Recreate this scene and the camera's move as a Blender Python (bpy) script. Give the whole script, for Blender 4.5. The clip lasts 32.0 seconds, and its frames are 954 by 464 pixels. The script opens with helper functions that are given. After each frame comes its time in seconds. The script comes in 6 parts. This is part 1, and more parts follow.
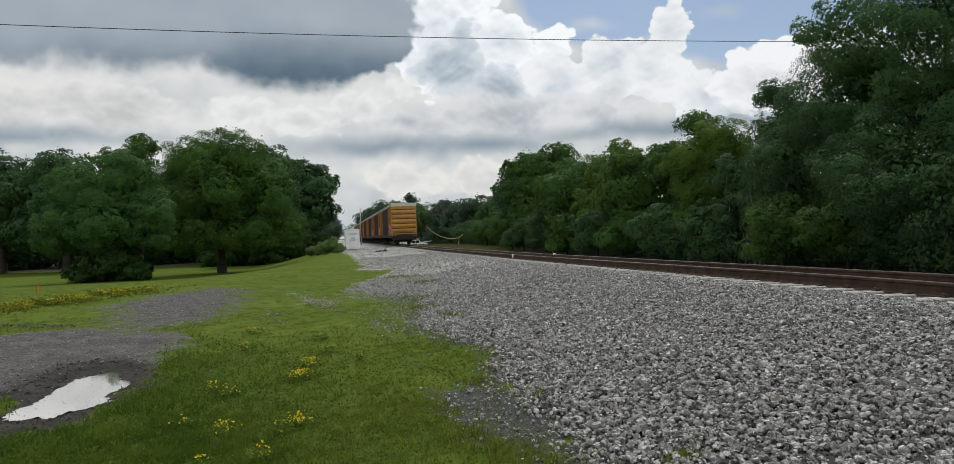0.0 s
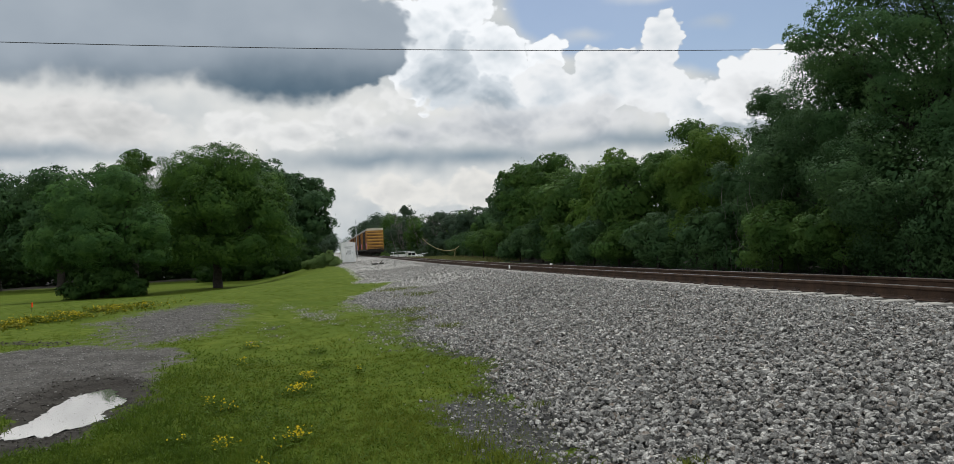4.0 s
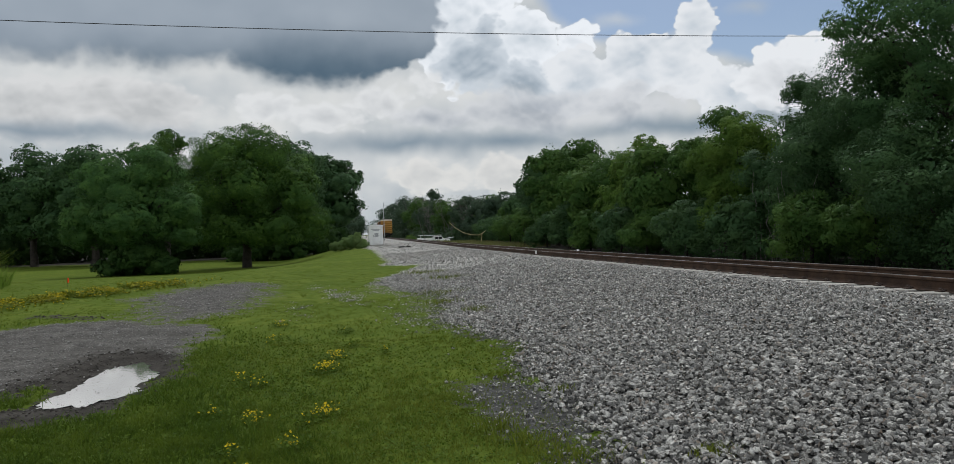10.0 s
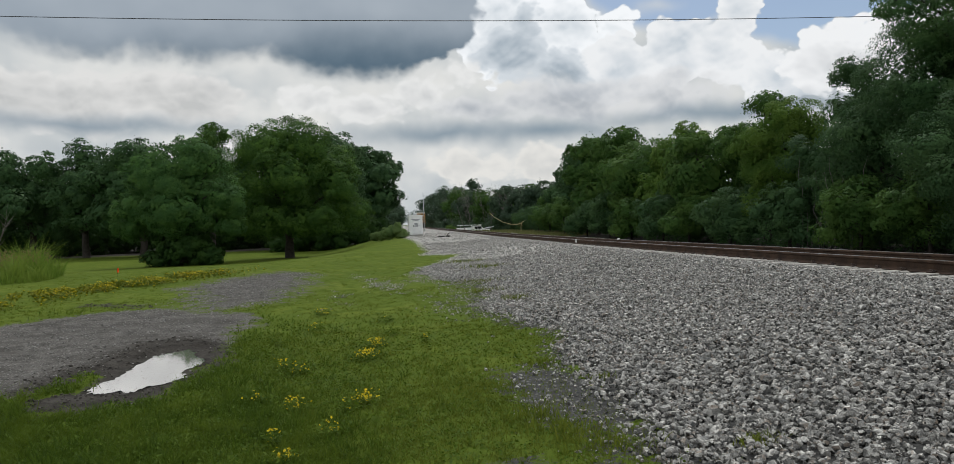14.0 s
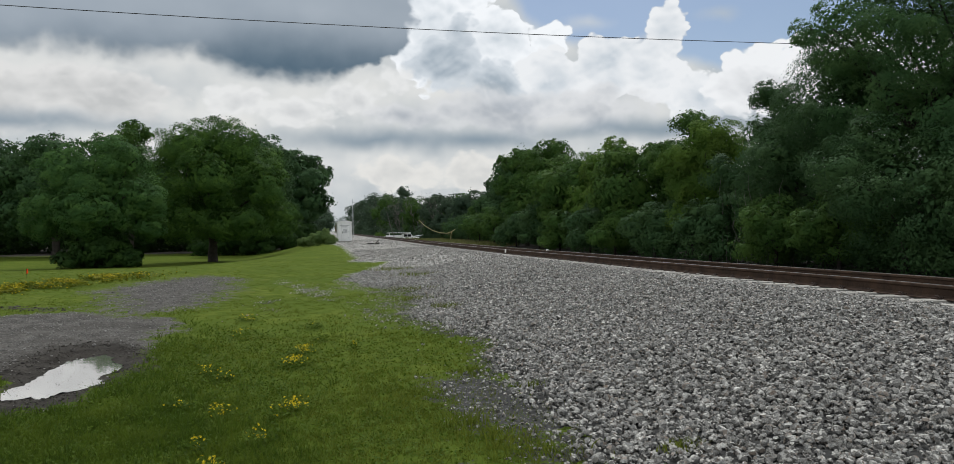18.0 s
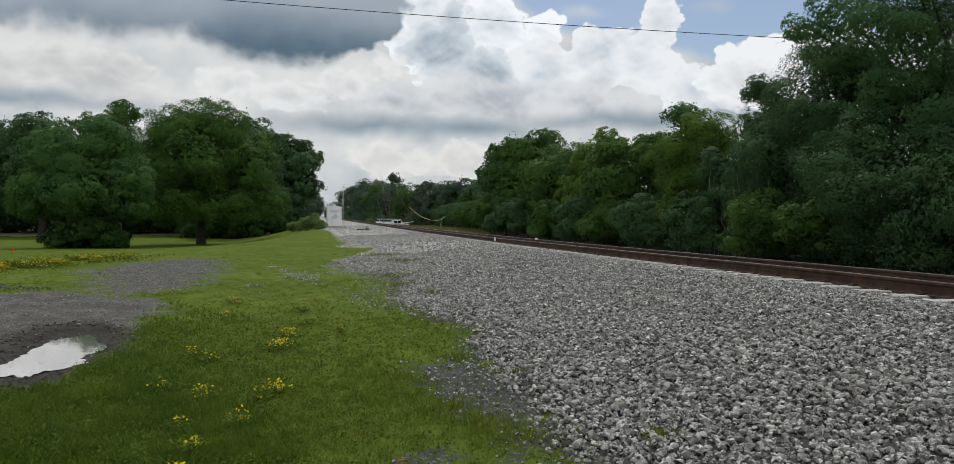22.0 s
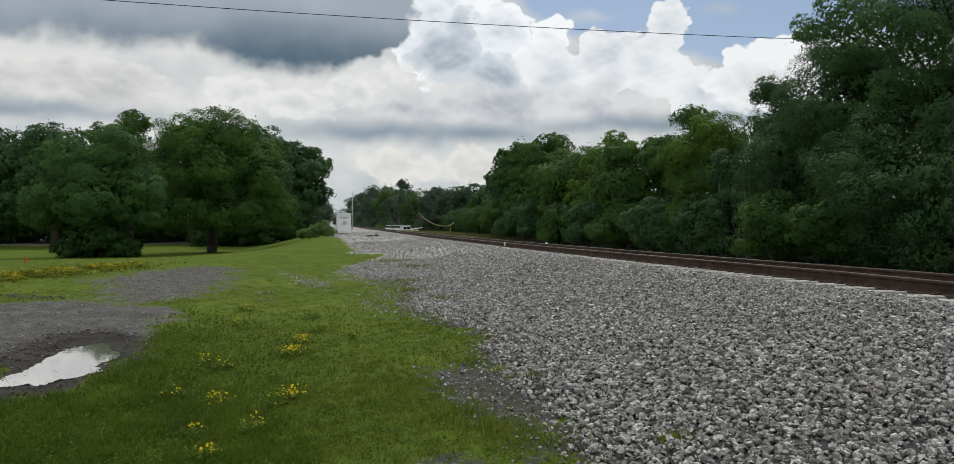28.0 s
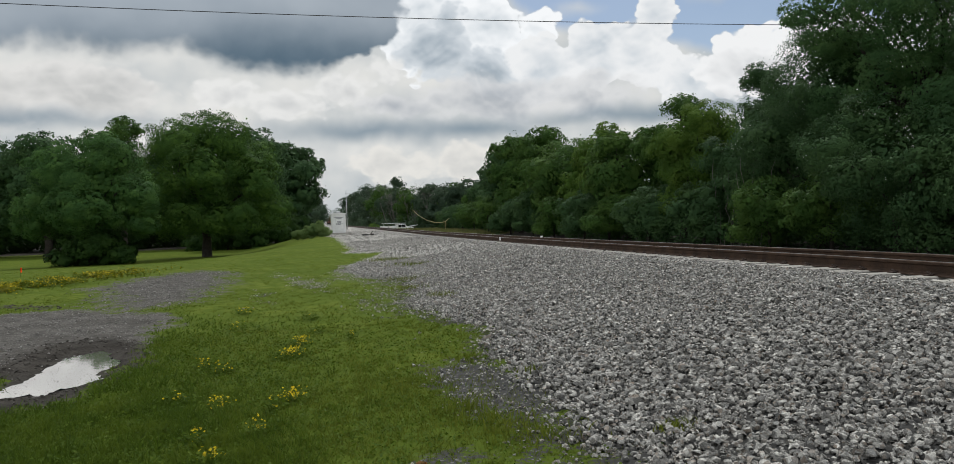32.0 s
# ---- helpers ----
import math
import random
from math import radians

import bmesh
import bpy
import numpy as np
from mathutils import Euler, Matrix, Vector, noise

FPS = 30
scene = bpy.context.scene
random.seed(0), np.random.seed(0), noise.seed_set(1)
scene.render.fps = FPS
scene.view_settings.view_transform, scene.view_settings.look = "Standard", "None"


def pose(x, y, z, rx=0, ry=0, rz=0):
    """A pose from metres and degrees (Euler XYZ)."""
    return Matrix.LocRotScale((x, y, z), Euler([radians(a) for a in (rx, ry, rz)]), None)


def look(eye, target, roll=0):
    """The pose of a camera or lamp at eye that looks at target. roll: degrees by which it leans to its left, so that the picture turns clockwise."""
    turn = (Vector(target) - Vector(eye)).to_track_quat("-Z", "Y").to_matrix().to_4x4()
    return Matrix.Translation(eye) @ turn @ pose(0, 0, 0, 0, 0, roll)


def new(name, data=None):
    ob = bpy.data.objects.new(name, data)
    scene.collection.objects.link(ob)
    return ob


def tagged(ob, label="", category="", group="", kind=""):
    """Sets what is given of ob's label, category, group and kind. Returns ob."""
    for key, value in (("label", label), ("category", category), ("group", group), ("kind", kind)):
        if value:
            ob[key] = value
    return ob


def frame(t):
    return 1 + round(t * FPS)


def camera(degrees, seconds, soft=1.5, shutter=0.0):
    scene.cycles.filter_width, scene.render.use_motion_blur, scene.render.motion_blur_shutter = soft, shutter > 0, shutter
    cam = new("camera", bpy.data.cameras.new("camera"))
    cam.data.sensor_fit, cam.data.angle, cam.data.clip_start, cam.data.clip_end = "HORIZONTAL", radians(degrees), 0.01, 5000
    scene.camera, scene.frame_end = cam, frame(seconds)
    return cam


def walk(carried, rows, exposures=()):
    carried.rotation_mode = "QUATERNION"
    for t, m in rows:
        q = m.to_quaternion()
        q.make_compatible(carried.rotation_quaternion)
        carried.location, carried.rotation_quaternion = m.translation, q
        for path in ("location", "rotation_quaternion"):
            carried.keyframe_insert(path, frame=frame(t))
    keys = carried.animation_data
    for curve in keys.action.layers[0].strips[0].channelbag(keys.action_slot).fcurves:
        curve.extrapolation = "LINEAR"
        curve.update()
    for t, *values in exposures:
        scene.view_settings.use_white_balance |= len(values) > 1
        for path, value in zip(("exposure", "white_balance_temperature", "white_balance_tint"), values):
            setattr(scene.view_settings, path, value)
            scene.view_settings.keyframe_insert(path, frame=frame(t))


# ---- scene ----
# ---- camera and its walk: the filmer stands beside the line and sways a little ----
cam = camera(65.3, 32.0, soft=0.8)


def aim(x, y, z, yaw, pitch, roll):
    """Camera pose: yaw to the left from +y, pitch up, roll as in look()."""
    return pose(x, y, z, 90 + pitch, 0, yaw) @ pose(0, 0, 0, 0, 0, roll)


PATH = (
    (0, 0.081, -0.017, 1.552, -10.940, 0.143, -2.071),
    (0.5, 0.073, 0.002, 1.548, -10.370, 0.573, -2.355),
    (1, 0.064, -0.001, 1.545, -10.835, 0.767, -2.244),
    (1.5, 0.052, -0.009, 1.549, -11.213, 0.816, -2.105),
    (2, 0.049, -0.004, 1.542, -11.146, 0.673, -2.313),
    (2.5, 0.056, 0.009, 1.547, -10.878, 0.679, -2.270),
    (3, 0.053, 0.003, 1.547, -10.930, 0.811, -2.369),
    (3.5, 0.053, 0.011, 1.545, -10.820, 1.088, -2.238),
    (4, 0.062, 0.018, 1.545, -11.308, 1.017, -2.824),
    (4.5, 0.072, 0.009, 1.548, -11.836, 1.094, -2.767),
    (6.5, 0.046, -0.015, 1.548, -12.519, 1.292, -2.510),
    (7, 0.042, 0.001, 1.549, -12.406, 1.291, -1.591),
    (7.5, 0.041, 0.003, 1.549, -12.025, 1.457, -2.468),
    (8, 0.044, 0.001, 1.550, -11.842, 1.075, -3.030),
    (8.5, 0.037, -0.014, 1.562, -11.632, 1.407, -2.681),
    (9, 0.031, -0.034, 1.545, -10.297, 1.190, -2.599),
    (9.5, 0.035, -0.013, 1.535, -9.429, 0.434, -2.106),
    (10, 0.046, -0.007, 1.527, -9.201, -0.065, -1.778),
    (10.5, 0.027, -0.033, 1.519, -8.479, -0.974, -1.238),
    (11, 0.000, -0.042, 1.504, -6.611, -2.311, -0.502),
    (11.5, -0.026, -0.018, 1.505, -4.337, -2.766, -1.472),
    (12, -0.016, 0.009, 1.500, -2.540, -2.460, -1.705),
    (12.5, 0.014, 0.012, 1.503, -3.039, -1.434, -1.467),
    (13, 0.043, 0.034, 1.492, -4.087, -1.594, -2.754),
    (13.5, 0.056, 0.035, 1.492, -5.458, -1.476, -2.405),
    (14, 0.057, 0.036, 1.501, -6.134, -0.752, -2.121),
    (14.5, 0.061, 0.004, 1.489, -7.296, -0.633, -1.811),
    (16.5, 0.009, 0.032, 1.484, -10.481, -0.317, 0.750),
    (17, 0.000, 0.019, 1.500, -10.671, 0.105, -0.661),
    (17.5, 0.002, 0.019, 1.499, -11.052, 0.037, -1.113),
    (18, 0.011, 0.003, 1.498, -11.569, -0.213, -0.696),
    (18.5, 0.003, 0.002, 1.500, -11.967, -0.179, -0.387),
    (19, -0.000, -0.000, 1.500, -11.773, 0.019, -0.200),
    (19.5, -0.007, -0.001, 1.498, -11.666, 0.123, 0.395),
    (20, -0.004, -0.002, 1.493, -11.479, 0.200, 0.805),
    (20.5, 0.001, -0.000, 1.487, -11.661, -0.311, 1.314),
    (21, 0.019, -0.001, 1.489, -11.903, -0.690, 1.034),
    (21.5, 0.028, -0.001, 1.481, -12.306, -0.948, 0.926),
    (22, 0.034, -0.010, 1.483, -12.321, -1.129, 0.464),
    (22.5, 0.031, 0.003, 1.481, -12.000, -0.913, 0.152),
    (23, 0.033, 0.002, 1.481, -11.908, -0.611, 0.139),
    (23.5, 0.020, 0.005, 1.484, -11.845, -0.509, 0.257),
    (24, 0.013, -0.000, 1.483, -11.757, -0.392, 0.229),
    (24.5, 0.007, 0.006, 1.474, -11.562, -0.373, 0.375),
    (25, 0.006, 0.003, 1.475, -11.418, -0.622, 0.273),
    (25.5, 0.015, 0.007, 1.472, -11.397, -0.678, 0.276),
    (27.5, 0.010, 0.005, 1.477, -11.411, -0.504, -0.401),
    (28, 0.013, 0.007, 1.474, -11.616, -0.722, -0.162),
    (28.5, 0.020, 0.002, 1.474, -11.714, -1.106, -0.272),
    (29, 0.028, 0.004, 1.475, -11.906, -1.283, -0.397),
    (29.5, 0.020, -0.013, 1.475, -11.924, -1.249, -0.582),
    (30, 0.016, -0.017, 1.485, -11.977, -1.177, -0.598),
    (30.5, 0.011, -0.011, 1.480, -11.923, -1.073, -0.451),
    (31, 0.012, -0.002, 1.479, -12.171, -1.053, -0.699),
    (31.5, 0.009, -0.014, 1.475, -12.322, -1.161, -0.897),
    (32, 0.009, -0.023, 1.484, -11.984, -1.086, -2.028),
)
walk(cam, [(r[0], aim(*r[1:])) for r in PATH], ((0, -0.1, 6020, 8.5), (4, -0.1, 6020, 8.5), (7, -0.18, 5960, 8.5), (10, -0.24, 5900, 8.5), (12, -0.2, 6000, 8.5), (14, -0.13, 6040, 8.5), (20, -0.13, 5980, 8.5), (26, -0.12, 6000, 8.5), (32, -0.12, 6080, 8.5)))

# ---- world: broken cumulus over a summer sky ----
SUN_AZ, SUN_EL = radians(16), radians(56)
world = bpy.data.worlds.new("world")
scene.world = world
world.use_nodes = True
wt = world.node_tree
wt.nodes.clear()


def N(tree, kind, **kw):
    n = tree.nodes.new(kind)
    for k, v in kw.items():
        if k == "op":
            n.operation = v
        elif k == "ins":
            for key, val in v.items():
                if isinstance(val, bpy.types.NodeSocket):
                    tree.links.new(val, n.inputs[key])
                else:
                    n.inputs[key].default_value = val
    return n


def M(tree, op, a, b=0.0, c=0.0):
    return N(tree, "ShaderNodeMath", op=op, ins={0: a, 1: b, 2: c}).outputs[0]


def step(tree, v, lo, hi):
    n = N(tree, "ShaderNodeMapRange", ins={"Value": v, "From Min": lo, "From Max": hi})
    n.interpolation_type = "SMOOTHSTEP"
    return n.outputs[0]


def mixc(tree, f, a, b):
    n = tree.nodes.new("ShaderNodeMix")
    n.data_type = "RGBA"
    for key, val in ((0, f), (6, a), (7, b)):
        if isinstance(val, bpy.types.NodeSocket):
            tree.links.new(val, n.inputs[key])
        else:
            n.inputs[key].default_value = val if key == 0 else (*val, 1)
    return n.outputs[2]


def fbm(tree, vec, scale, detail=6.0, rough=0.55, seed=0.0, dims="3D"):
    n = tree.nodes.new("ShaderNodeTexNoise")
    n.noise_dimensions = dims
    tree.links.new(vec, n.inputs["Vector"])
    for k, v in (("Scale", scale * (1 + 0.017 * seed)), ("Detail", min(detail, 4.0) if dims == "3D" else detail), ("Roughness", rough)):
        n.inputs[k].default_value = v
    return n.outputs["Fac"]


def sky_world():
    t = wt
    co = t.nodes.new("ShaderNodeTexCoord").outputs["Generated"]
    x, y, z = N(t, "ShaderNodeSeparateXYZ", ins={0: co}).outputs
    az = M(t, "MULTIPLY", M(t, "ARCTAN2", x, y), 57.29578)
    el = M(t, "MULTIPLY", M(t, "ARCSINE", z), 57.29578)
    # flat coordinates in degrees
    flat = N(t, "ShaderNodeCombineXYZ", ins={0: az, 1: el, 2: 0.0}).outputs[0]

    def vec(op, a, b):
        return N(t, "ShaderNodeVectorMath", op=op, ins={0: a, 1: b}).outputs[0]

    def drift(scale, amount, seed):
        """A wandering shift of the coordinates, in degrees."""
        n = t.nodes.new("ShaderNodeTexNoise")
        n.noise_dimensions = "2D"
        t.links.new(vec("ADD", flat, (seed, seed * 1.7, 0.0)), n.inputs["Vector"])
        for k, v in (("Scale", scale), ("Detail", 2.0), ("Roughness", 0.5)):
            n.inputs[k].default_value = v
        return vec("MULTIPLY", vec("SUBTRACT", n.outputs["Color"], (0.5, 0.5, 0.5)), (amount, amount * 0.8, 0.0))

    warped = vec("ADD", flat, vec("ADD", drift(0.14, 2.0, 11.0), drift(0.5, 0.5, 37.0)))
    wx, wy, _ = N(t, "ShaderNodeSeparateXYZ", ins={0: warped}).outputs

    def puff(scale, dx, dy, detail=1.6):
        """Rounded heads, 1 in the middle of each and less in the creases."""
        n = t.nodes.new("ShaderNodeTexVoronoi")
        n.voronoi_dimensions = "2D"
        n.feature = "SMOOTH_F1"
        t.links.new(vec("MULTIPLY", vec("ADD", warped, (dx, dy, 0.0)), (1.0, 1.35, 1.0)), n.inputs["Vector"])
        for k, v in (("Scale", scale), ("Detail", detail), ("Roughness", 0.5), ("Smoothness", 0.45)):
            n.inputs[k].default_value = v
        return M(t, "SUBTRACT", 1.0, n.outputs["Distance"])

    pa, pb, pb2 = puff(0.24, 60, 40), puff(0.7, 20, 75), puff(0.7, 20.06, 75.35)
    d0 = fbm(t, vec("ADD", warped, (5, 8, 0)), 0.17, 3.5, 0.46, 0, "2D")
    d1 = fbm(t, vec("ADD", warped, (5.4, 9.2, 0)), 0.17, 3.5, 0.46, 0, "2D")
    rel_a, rel_b = M(t, "SUBTRACT", d0, d1), M(t, "SUBTRACT", pb, pb2)
    n1 = fbm(t, vec("ADD", flat, (40, 11, 0)), 0.075, 4, 0.55, 0, "2D")
    n2 = fbm(t, vec("MULTIPLY", vec("ADD", flat, (7, 90, 0)), (0.8, 1.25, 1.0)), 0.17, 3, 0.48, 0, "2D")
    n3 = fbm(t, vec("ADD", flat, (3, 31, 0)), 0.5, 4, 0.5, 0, "2D")
    knob = M(t, "ADD", M(t, "MULTIPLY", M(t, "SUBTRACT", pa, 0.5), 1.1), M(t, "MULTIPLY", M(t, "SUBTRACT", pb, 0.5), 0.75))
    haze = M(t, "ADD", M(t, "MULTIPLY", M(t, "SUBTRACT", n2, 0.5), 2.4), M(t, "MULTIPLY", M(t, "SUBTRACT", n3, 0.5), 0.9))

    def top(*ms):
        out = ms[0]
        for m in ms[1:]:
            out = M(t, "MAXIMUM", out, m)
        return out

    def depth(a, e, ra, re):
        """About how many degrees inside an oval a direction lies."""
        dx = M(t, "DIVIDE", M(t, "SUBTRACT", wx, a), ra)
        dy = M(t, "DIVIDE", M(t, "SUBTRACT", wy, e), re)
        return M(t, "MULTIPLY", M(t, "SUBTRACT", 1.0, M(t, "SQRT", M(t, "ADD", M(t, "MULTIPLY", dx, dx), M(t, "MULTIPLY", dy, dy)))), min(ra, re))

    def shape(ovals, feather, edge, k=1.0):
        return step(t, M(t, "ADD", top(*[depth(*o) for o in ovals]), M(t, "MULTIPLY", edge, k)), -feather, feather)

    # a soft veil of cloud far off, brighter towards the horizon
    lum = M(t, "ADD", 0.55, M(t, "ADD", M(t, "MULTIPLY", M(t, "SUBTRACT", n1, 0.5), 0.7), M(t, "ADD", M(t, "MULTIPLY", M(t, "SUBTRACT", n2, 0.5), 0.5), M(t, "MULTIPLY", rel_a, 0.7))))
    col = mixc(t, step(t, lum, 0.25, 0.85), (0.585, 0.60, 0.59), (0.92, 0.875, 0.80))
    gap = shape(((22.0, 19.5, 7.5, 6.0), (31.0, 18.2, 7.6, 6.8), (41.0, 19.0, 9.0, 7.0)), 0.6, haze, 0.3)
    gap = top(gap, M(t, "MULTIPLY", step(t, n1, 0.42, 0.36), step(t, el, 24, 34)))

    def heap(ovals, rim, core, wide, foot, k=1.0, solid=1.0, soft=0.0):
        """One heap of cloud before the rest: a crisp lit edge, a greyer heart, a foot that melts away."""
        nonlocal col, gap
        d = M(t, "ADD", top(*[depth(*o) for o in ovals]), M(t, "MULTIPLY", knob, k))
        a = M(t, "MULTIPLY", M(t, "MULTIPLY", step(t, d, -0.10 - soft, 0.16 + soft), step(t, el, foot - 0.9, foot + 0.8)), solid)
        deep = M(t, "MULTIPLY", step(t, d, 0.0, wide), M(t, "ADD", 0.72, M(t, "MULTIPLY", step(t, el, foot + 3.2, foot + 0.2), 0.28)))
        deep = M(t, "SUBTRACT", deep, M(t, "ADD", M(t, "MULTIPLY", rel_a, 1.75), M(t, "MULTIPLY", rel_b, 0.5)))
        col = mixc(t, a, col, mixc(t, M(t, "MINIMUM", M(t, "MAXIMUM", deep, 0.0), 1.0), rim, core))
        gap = M(t, "MULTIPLY", gap, M(t, "SUBTRACT", 1.0, a))

    white, warm = (1.02, 0.985, 0.94), (0.90, 0.85, 0.785)
    heap(((-15.5, 9.8, 6.0, 2.6), (-21.5, 9.2, 4.0, 2.8), (-26.0, 9.0, 5.0, 3.0)), warm, (0.64, 0.615, 0.575), 2.0, 4.5, 1.1, 0.9, 0.28)
    heap(((8.3, 15.0, 3.4, 5.0), (13.4, 14.0, 3.4, 3.2), (17.2, 13.6, 1.9, 2.1), (10.5, 18.0, 4.0, 2.0)), (1.10, 1.07, 1.03), (0.73, 0.755, 0.76), 3.2, 8.0)
    heap(((21.5, 11.9, 3.6, 3.0), (25.7, 14.3, 1.9, 2.4), (24.8, 11.8, 3.6, 2.6), (17.6, 11.0, 4.0, 2.9), (28.5, 9.4, 3.0, 2.0)), white, (0.70, 0.725, 0.735), 2.4, 7.0)
    heap(((32.4, 10.3, 4.2, 2.7), (35.6, 11.9, 2.4, 1.9), (38.5, 10.5, 3.0, 3.2)), (1.05, 1.01, 0.96), (0.80, 0.775, 0.745), 2.0, 6.0)
    heap(((9.4, 12.5, 3.2, 2.3), (10.6, 14.5, 1.6, 2.0), (13.2, 11.2, 3.2, 2.0)), (0.74, 0.76, 0.765), (0.40, 0.455, 0.495), 1.3, 9.2, 1.0, 0.90, 0.12)
    heap(((6.0, 11.0, 1.6, 1.3), (2.5, 10.0, 3.0, 1.6), (-5.8, 9.4, 3.0, 1.6), (-2.0, 9.0, 3.2, 1.5)), (0.97, 0.925, 0.86), (0.68, 0.66, 0.63), 1.7, 6.4, 1.0, 0.9, 0.22)
    heap(((13.0, 8.9, 6.0, 1.9), (20.0, 8.8, 5.0, 1.8), (5.5, 8.7, 4.0, 1.3)), (0.84, 0.81, 0.775), (0.50, 0.51, 0.525), 1.5, 6.0, 0.8, 0.85, 0.3)
    band = shape(((4.0, 6.9, 6.0, 0.62), (11.8, 6.8, 5.0, 0.72), (-22.0, 7.6, 8.0, 0.5), (24.0, 7.4, 7.0, 0.5)), 0.7, haze, 0.30)
    col = mixc(t, M(t, "MULTIPLY", band, 0.78), col, (0.20, 0.275, 0.335))
    heap(((6.5, 4.4, 4.4, 1.7), (12.0, 4.2, 4.0, 1.6), (17.0, 4.0, 4.0, 1.6)), (0.96, 0.895, 0.80), (0.72, 0.685, 0.63), 1.2, 0.5, 0.9, 0.85, 0.2)
    # the large dark cloud, darkest along its belly
    dd = M(t, "ADD", top(depth(-2.0, 15.6, 9.8, 4.4), depth(-14.0, 17.2, 12.0, 5.0), depth(-22.0, 17.9, 10.0, 5.6)), M(t, "ADD", M(t, "MULTIPLY", haze, 0.30), M(t, "MULTIPLY", knob, 0.55)))
    fuzz = M(t, "ADD", 0.22, M(t, "MULTIPLY", step(t, az, 4.5, -3.0), 0.75))
    dark = step(t, M(t, "DIVIDE", dd, fuzz), -0.9, 0.9)
    under = step(t, M(t, "ADD", M(t, "ADD", el, M(t, "MULTIPLY", M(t, "ABSOLUTE", M(t, "ADD", az, 2.0)), 0.11)), M(t, "MULTIPLY", haze, 0.55)), 11.8, 17.0)
    dcol = mixc(t, under, mixc(t, n3, (0.106, 0.157, 0.202), (0.138, 0.192, 0.236)), mixc(t, n2, (0.35, 0.39, 0.43), (0.50, 0.53, 0.555)))
    col = mixc(t, dark, col, dcol)
    gap = M(t, "MULTIPLY", gap, M(t, "SUBTRACT", 1.0, dark))
    wisps = M(t, "MULTIPLY", shape(((29.7, 15.3, 1.2, 0.45), (25.0, 17.9, 2.2, 0.5), (33.5, 17.6, 2.0, 0.4), (20.0, 15.2, 0.9, 0.3)), 0.5, haze, 0.35), 0.6)
    gap = M(t, "MULTIPLY", gap, M(t, "SUBTRACT", 1.0, wisps))
    # clouds away from the sun are lit full on
    col = mixc(t, M(t, "MULTIPLY", step(t, y, 0.3, -0.7), 0.6), col, (1.25, 1.22, 1.18))
    sky = t.nodes.new("ShaderNodeTexSky")
    sky.sky_type = "NISHITA"
    sky.sun_disc = False
    sky.sun_elevation, sky.sun_rotation = SUN_EL, SUN_AZ
    sky.air_density, sky.dust_density, sky.ozone_density = 1.0, 1.2, 0.3
    k1 = N(t, "ShaderNodeBackground", ins={"Color": sky.outputs[0], "Strength": 0.085})
    k2 = N(t, "ShaderNodeBackground", ins={"Color": col, "Strength": 0.95})
    mx = N(t, "ShaderNodeMixShader", ins={0: M(t, "MULTIPLY", gap, 0.95), 1: k2.outputs[0], 2: k1.outputs[0]})
    out = t.nodes.new("ShaderNodeOutputWorld")
    t.links.new(mx.outputs[0], out.inputs[0])


sky_world()
world.cycles.sampling_method = "MANUAL"
world.cycles.sample_map_resolution = 512

sun = new("sun", bpy.data.lights.new("sun", "SUN"))
sun.data.energy, sun.data.angle, sun.data.color = 2.1, radians(7), (1.0, 0.95, 0.87)
sun.matrix_world = look((0, 0, 0), (-math.sin(SUN_AZ) * math.cos(SUN_EL), -math.cos(SUN_AZ) * math.cos(SUN_EL), -math.sin(SUN_EL)))


# ---- materials ----
def mat(name, c1, c2, scale=4.0, rough=0.8, bump=0.2, metal=0.0, fine=12.0, vary=0.0, dist=0.01, spec=0.3, space="Object"):
    """Two colours mixed by noise at two scales, with relief; vary: how far each object differs from its fellows."""
    m = bpy.data.materials.new(name)
    m.use_nodes = True
    t = m.node_tree
    b = t.nodes["Principled BSDF"]
    tc = t.nodes.new("ShaderNodeTexCoord")
    co = tc.outputs[space] if space != "World" else t.nodes.new("ShaderNodeNewGeometry").outputs["Position"]
    a = fbm(t, co, scale, 5, 0.6, 1.0)
    f = fbm(t, co, scale * fine, 4, 0.6, 3.0)
    k = step(t, M(t, "ADD", M(t, "MULTIPLY", a, 0.65), M(t, "MULTIPLY", f, 0.35)), 0.36, 0.64)
    col = mixc(t, k, c1, c2)
    if vary:
        rnd = t.nodes.new("ShaderNodeObjectInfo").outputs["Random"]
        hsv = N(t, "ShaderNodeHueSaturation", ins={"Color": col, "Value": M(t, "ADD", 1 - vary, M(t, "MULTIPLY", rnd, 2 * vary))})
        col = hsv.outputs[0]
    t.links.new(col, b.inputs["Base Color"])
    rr = M(t, "ADD", rough - 0.08, M(t, "MULTIPLY", f, 0.16))
    t.links.new(rr, b.inputs["Roughness"])
    b.inputs["Metallic"].default_value = metal
    b.inputs["Specular IOR Level"].default_value = spec
    if bump:
        bp = N(t, "ShaderNodeBump", ins={"Height": M(t, "ADD", M(t, "MULTIPLY", a, 0.5), f), "Strength": bump, "Distance": dist})
        t.links.new(bp.outputs[0], b.inputs["Normal"])
    return m


